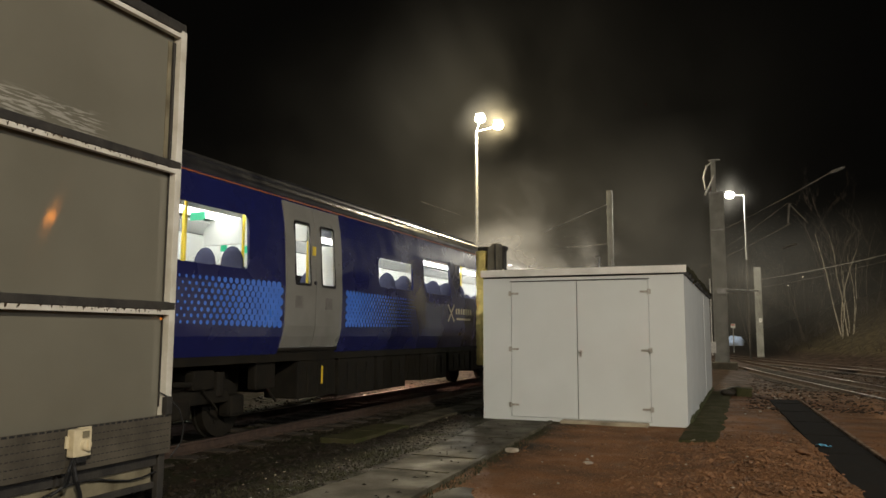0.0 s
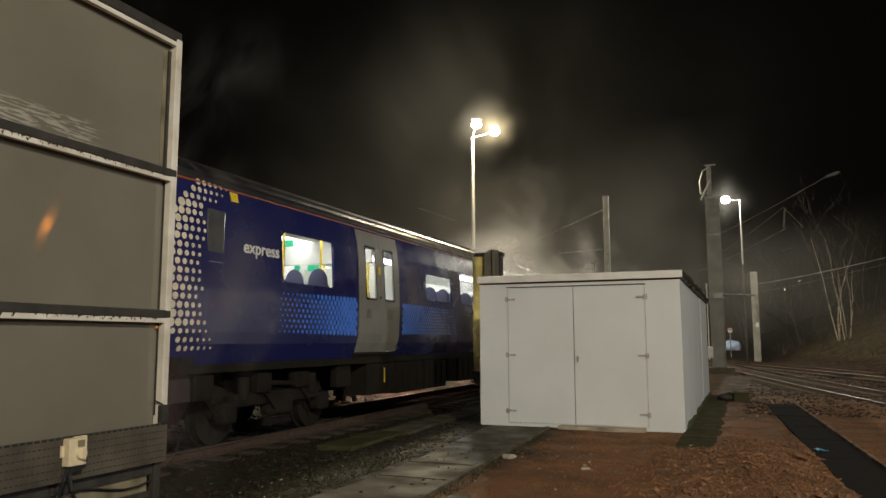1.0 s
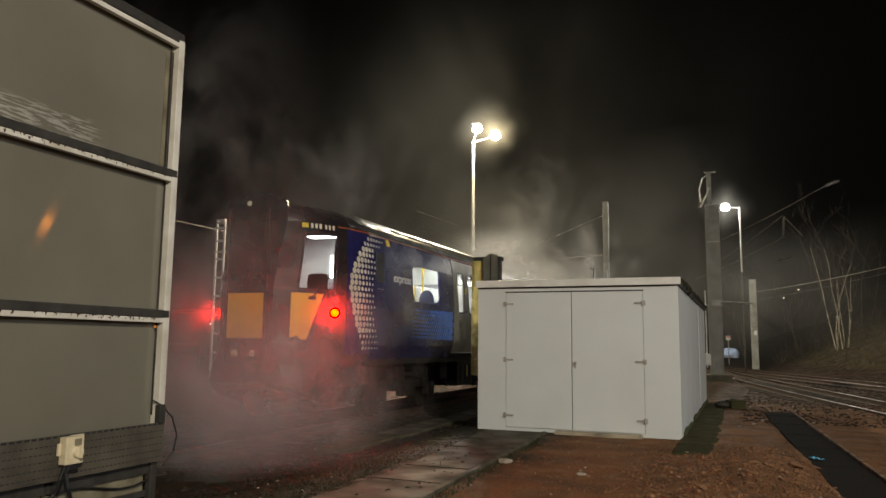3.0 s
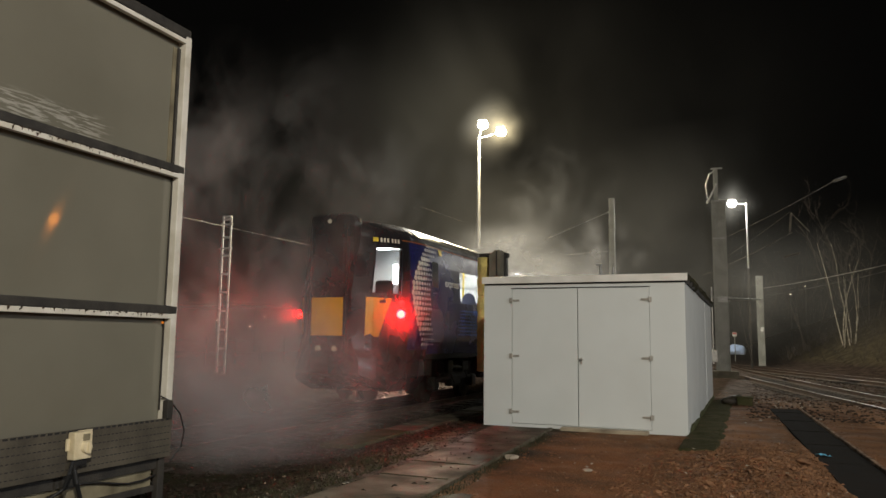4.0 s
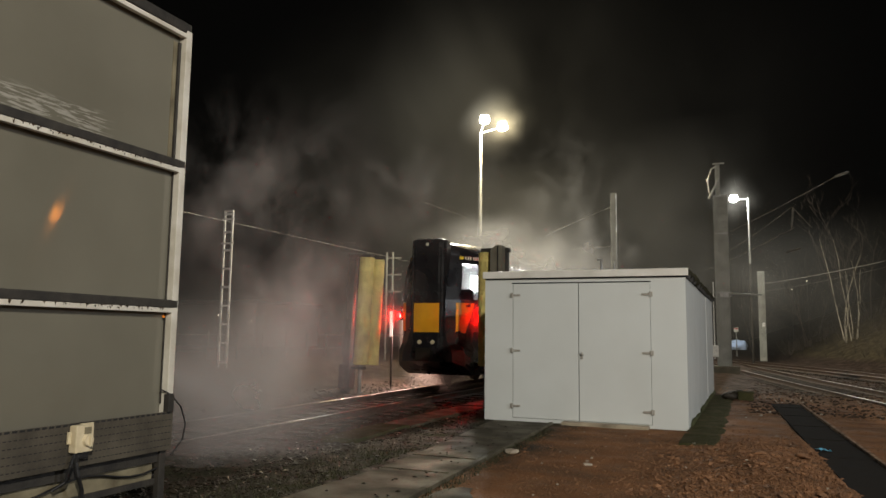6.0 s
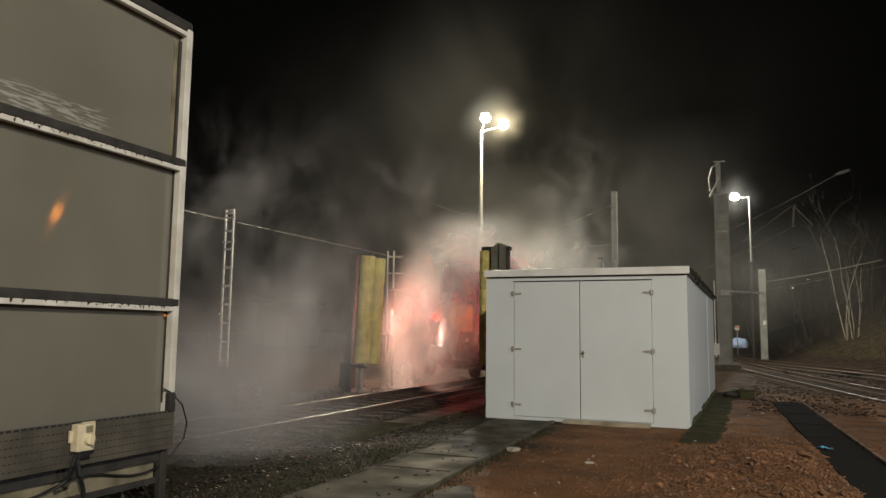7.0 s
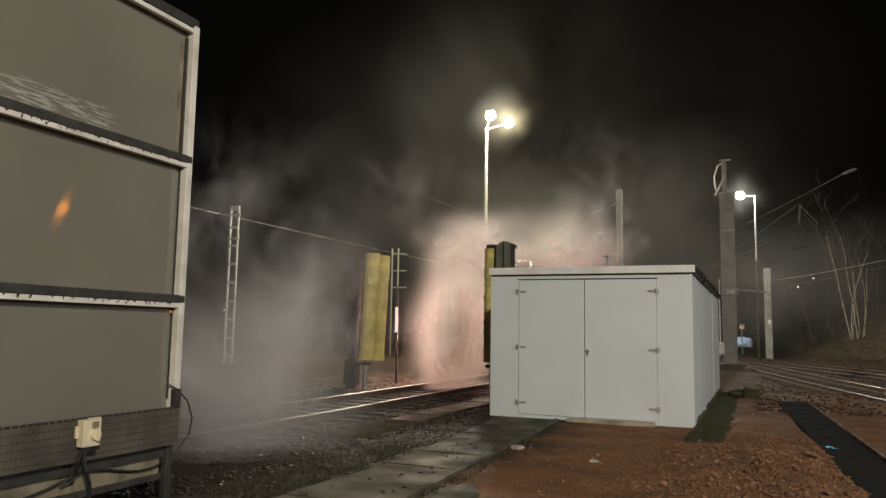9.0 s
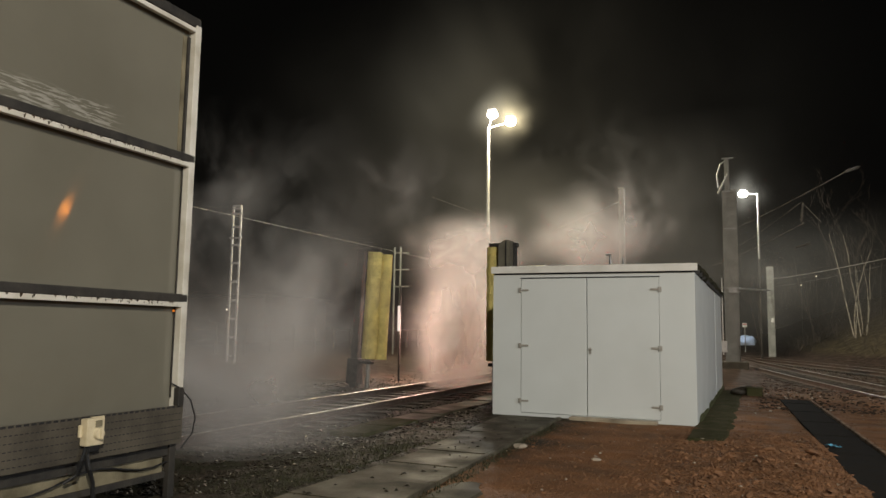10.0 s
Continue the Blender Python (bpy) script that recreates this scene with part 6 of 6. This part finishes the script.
def cloud(name, label, radius, sheets, density, mat, seed, flat=0.5, stray=1.0):
    """Torn, curved sheets of droplets, densest in the middle, one behind another."""
    rng = np.random.default_rng(seed)
    verts, faces, dens = [], [], []
    n = 18
    rx, ry, rz = radius
    for s in range(sheets):
        off = np.array([stray * rng.uniform(-0.35, 0.35), -1 + 2 * (s + 0.5) / sheets, stray * rng.uniform(-0.25, 0.25)])
        yaw = radians(18 + rng.uniform(-1, 1) * (6 if mat is PLUME else 22))
        size = rng.uniform(0.75, 1.0)
        ph = rng.uniform(0, 6.28, 4)
        k0 = len(verts)
        for j in range(n + 1):
            for i in range(n + 1):
                u, v = 2 * i / n - 1, 2 * j / n - 1
                bow = (0.10 if mat is PLUME else 0.20) * math.sin(2.3 * u + ph[0]) * math.cos(1.9 * v + ph[1]) + 0.06 * math.sin(5 * u + ph[2] + 3 * v)
                x, y, z = u * size, bow, v * size
                x, y = x * math.cos(yaw) - y * math.sin(yaw), x * math.sin(yaw) + y * math.cos(yaw)
                p = np.array([x, y * flat, z]) + off * (1, 0.8, 1)
                verts.append((p[0] * rx, p[1] * ry, p[2] * rz))
                rr = math.hypot(u, v) + 0.10 * math.sin(4 * math.atan2(v, u) + ph[3])
                dens.append(density * max(0.0, 1 - rr) ** 1.6 * 1.8 if rr < 1 else 0.0)
        for j in range(n):
            for i in range(n):
                a = k0 + j * (n + 1) + i
                faces.append((a, a + 1, a + n + 2, a + n + 1))
    ob = from_arrays(name, verts, faces, mat, smooth=True)
    at = ob.data.attributes.new("wisp", "FLOAT", "POINT")
    at.data.foreach_set("value", dens)
    return tagged(ob, label, "steam", kind="stuff")


CLOUDS = []


def drift(ob, *rows):
    """Rows of seconds, place and turn about the vertical."""
    CLOUDS.append((ob, [(t, pose(x, y, z, 0, 0, a)) for t, x, y, z, a in rows]))
    ob.matrix_basis = CLOUDS[-1][1][0][1]


# spray hanging inside the wash
drift(cloud("wash_steam", "dense white steam filling the train wash", (1.7, 1.0, 2.7), 5, 0.24, PLUME, 1, stray=0.6), (0, -8.4, 25.0, 1.5, 0), (5.5, -8.6, 23.6, 1.6, 3), (6.8, -8.1, 20.2, 1.9, 5), (8.0, -8.2, 20.6, 1.8, 6), (10, -8.2, 21.4, 1.7, 7))
drift(cloud("wash_steam", "pale steam rolling out over the track", (1.3, 1.0, 3.0), 5, 0.36, PLUME, 2, stray=0.4), (0, -8.6, 26.0, 1.4, 0), (5, -8.8, 24.2, 1.4, -3), (6.6, -9.3, 20.6, 1.5, -5), (7.5, -9.1, 20.4, 1.5, -6), (8.2, -8.5, 20.5, 1.5, -7), (10, -8.0, 20.5, 1.6, -8))
drift(cloud("wash_steam", "thick white steam billowing out of the wash", (1.35, 0.7, 2.9), 5, 0.32, PLUME, 41, stray=0.4), (0, -8.4, 26.2, 1.5, 0), (5, -8.6, 24.4, 1.5, 2), (6.7, -9.2, 20.3, 1.2, 4), (7.5, -9.0, 20.2, 1.2, 5), (8.2, -8.6, 20.2, 1.4, 6), (10, -8.45, 20.1, 1.4, 9))
drift(cloud("wash_steam", "white steam rising over the wash brush", (1.9, 0.9, 1.3), 5, 0.36, PLUME, 3), (0, -7.05, 21.4, 3.8, 0), (5, -6.9, 21.4, 4.0, 6), (6.8, -7.6, 20.5, 4.0, 9), (8, -7.5, 20.6, 4.1, 11), (10, -8.0, 20.7, 3.9, 15))
drift(cloud("wash_steam", "steam curling above the shed roof", (2.3, 1.0, 1.8), 5, 0.21, PLUME, 14, stray=0.8), (0, -6.6, 24.5, 2.6, 0), (2.5, -6.6, 24.4, 2.7, 2), (5, -6.3, 23.8, 3.4, 6), (7.5, -6.4, 23.2, 3.8, 9), (10, -5.4, 23.4, 4.5, 14))
drift(cloud("wash_steam", "thin steam trailing off over the shed roof", (2.2, 0.9, 1.7), 5, 0.26, STEAM, 15, stray=0.7), (0, -5.2, 25.0, 3.4, 0), (5, -5.0, 24.4, 4.2, 6), (7.5, -5.6, 23.8, 4.0, 9), (10, -4.2, 24.0, 4.8, 14))
drift(cloud("wash_steam", "thin steam lifting high above the wash", (3.2, 1.2, 3.0), 5, 0.035, STEAM, 16, stray=0.8), (0, -7.6, 27, 5.6, 0), (5, -6.4, 26.5, 6.6, 6), (10, -4.6, 26, 6.4, 12))
# sheets riding behind the tail lights, added so their red shows as a halo
for side, seed, thick, wide in ((1, 31, 0.055, 0.70), (-1, 32, 0.030, 0.45)):
    puff = cloud("trailing_steam", "steam sheets added as a halo behind the tail light", (wide, 0.22, wide), 3, thick, HALO, seed, stray=0.15)
    drift(puff, *[(t, TRACK_X + side * 1.25, START + SPEED * t - 0.42, 2.0, 0) for t in (0, 2.5, 5, 7.5, 10)])
for side, seed in ((1, 33), (-1, 34)):
    puff = cloud("trailing_steam", "thin sheets added for the red glow round the train end", (1.15, 0.25, 1.05), 3, 0.014, HALO, seed, stray=0.2)
    drift(puff, *[(t, TRACK_X + side * 1.15, START + SPEED * t - 0.75, 1.9, 0) for t in (0, 2.5, 5, 7.5, 10)])
drift(cloud("trailing_steam", "steam drawn along in the wake of the train", (2.6, 1.3, 2.1), 5, 0.15, STEAM, 35, stray=0.7), *[(t, -9.5 - 0.12 * t, START + SPEED * t - 2.6, 2.0, 3 * t) for t in (0, 1.5, 3, 4.5)], (6, -10.4, 15.6, 2.1, 17), (10, -10.6, 16.0, 2.2, 26))
# steam trailing the train
drift(cloud("trailing_steam", "grey steam rolling low beside the path", (2.3, 1.2, 1.7), 6, 0.30, HAZE, 5, stray=0.7), (0, -7.4, 0.4, 0.7, 0), (1.3, -6.9, 4.6, 0.7, 3), (2.5, -6.1, 8.5, 0.65, 6), (4.5, -6.5, 8.9, 0.6, 10), (7, -6.6, 8.8, 0.55, 14), (10, -6.6, 8.8, 0.55, 20))
drift(cloud("trailing_steam", "grey steam rolling low behind the train", (2.8, 1.8, 2.0), 5, 0.20, HAZE, 25), (0, -8.0, -1.4, 1.1, 0), (1.3, -7.6, 2.4, 1.1, 3), (2.5, -7.2, 7.6, 1.1, 6), (4.5, -8.0, 11.6, 1.0, 10), (7, -8.8, 12.2, 1.1, 14), (10, -9.2, 12.2, 1.1, 20))
drift(cloud("trailing_steam", "grey steam drifting past the train end", (2.2, 1.8, 2.3), 5, 0.117, STEAM, 6), (0, -8.0, -0.5, 1.8, 0), (1.3, -7.6, 3.2, 1.8, 3), (2.5, -7.0, 7.4, 2.0, 6), (4.5, -7.9, 12.0, 2.1, 10), (7, -8.3, 12.8, 2.1, 14), (10, -8.8, 12.8, 2.2, 20))
drift(cloud("trailing_steam", "grey steam swirling along the train side", (1.7, 2.0, 2.2), 4, 0.117, STEAM, 17), (0, -6.6, 2.5, 1.3, 0), (1.0, -6.4, 6.4, 1.3, 2), (2.5, -6.3, 10.6, 1.2, 5), (4.5, -7.2, 13.2, 1.3, 9), (7, -8.2, 14.0, 1.7, 14), (10, -8.9, 13.8, 2.0, 20))
drift(cloud("trailing_steam", "thin steam rising above the track", (2.8, 2.0, 2.2), 5, 0.085, STEAM, 7), (0, -8.6, -2.0, 3.8, 0), (1.3, -8.5, 2.2, 3.9, 3), (2.5, -8.3, 6.8, 4.0, 6), (4.5, -8.6, 11.2, 4.2, 10), (7, -9.4, 12.4, 3.8, 14), (10, -9.9, 12.4, 3.6, 20))
drift(cloud("trailing_steam", "thin steam trailing over the train roof", (2.4, 1.6, 1.8), 4, 0.058, STEAM, 27), (0, -7.6, 3.6, 4.4, 0), (1.3, -7.5, 8.0, 4.4, 3), (2.5, -7.4, 12.0, 4.6, 6), (4.5, -7.4, 15.0, 4.8, 10), (7, -7.6, 16.4, 4.8, 14), (10, -8.2, 16.4, 4.8, 20))
drift(cloud("trailing_steam", "thin steam behind the track", (4.2, 1.5, 2.2), 4, 0.051, HAZE, 8), (0, -11.8, 8.0, 1.6, 0), (2.5, -11.8, 10.5, 1.7, 4), (4.5, -12.0, 13.4, 1.8, 8), (10, -12.4, 15.4, 1.7, 16))
drift(cloud("trailing_steam", "thin steam hanging over the far track", (5.0, 1.6, 2.6), 3, 0.039, HAZE, 18), (0, -14.8, 19, 2.0, 0), (4.5, -14.8, 20, 2.1, 4), (10, -14.4, 21, 1.9, 9))
# standing mist round the lamps
drift(cloud("night_mist", "thin mist glowing round the floodlights", (20, 2.0, 12), 4, 0.0075, MIST, 9), (0, -13.5, 30.5, 8.0, 0), (10, -13.0, 30.5, 8.0, 2))
drift(cloud("night_mist", "thin mist behind the wash", (11, 2.2, 5), 3, 0.022, MIST, 12), (0, -11, 31, 4.2, 0), (10, -10.4, 31, 4.2, 2))
drift(cloud("night_mist", "thin mist over the junction", (10, 2.0, 6), 3, 0.065, MIST, 10), (0, -3.5, 33, 4.6, 0), (10, -2.8, 33, 4.6, 2))
drift(cloud("night_mist", "thin mist by the far lamp", (11, 2.0, 6), 2, 0.11, MIST, 11), (0, 4.4, 49, 4.4, 0), (10, 5.0, 49, 4.4, 2))
# Sheets added as lamp halos, set on the camera's line to each lamp.
drift(cloud("night_mist", "halo sheets added close round the floodlights", (2.3, 0.2, 2.3), 2, 0.0055, HALO, 21, stray=0.0), (0, -11.45, 34.3, 11.9, 0), (10, -11.4, 34.3, 11.9, 1))
drift(cloud("night_mist", "small halo sheets added round the yellower floodlight", (1.3, 0.15, 1.3), 2, 0.0055, HALO, 23, stray=0.0), (0, -11.0, 34.9, 11.85, 0), (10, -10.97, 34.9, 11.85, 1))
drift(cloud("night_mist", "halo sheets added close round the far lamp", (2.0, 0.2, 2.0), 2, 0.007, HALO, 22, stray=0.0), (0, -0.88, 48.5, 9.95, 0), (10, -0.86, 48.5, 9.95, 1))


# ---- what moves ----
def motions():
    rows = [(t, pose(TRACK_X, START + SPEED * t, 0)) for t in (0, 2.5, 5, 7.5, 10)]
    walk(TRAIN, rows)
    for w, y in WHEELS:
        walk(w, [(0.2 * k, pose(0, y, 0.42, -math.degrees(SPEED * 0.2 * k / 0.42), 0, 0)) for k in range(51)])
    for ob, path in CLOUDS:
        walk(ob, path)


motions()
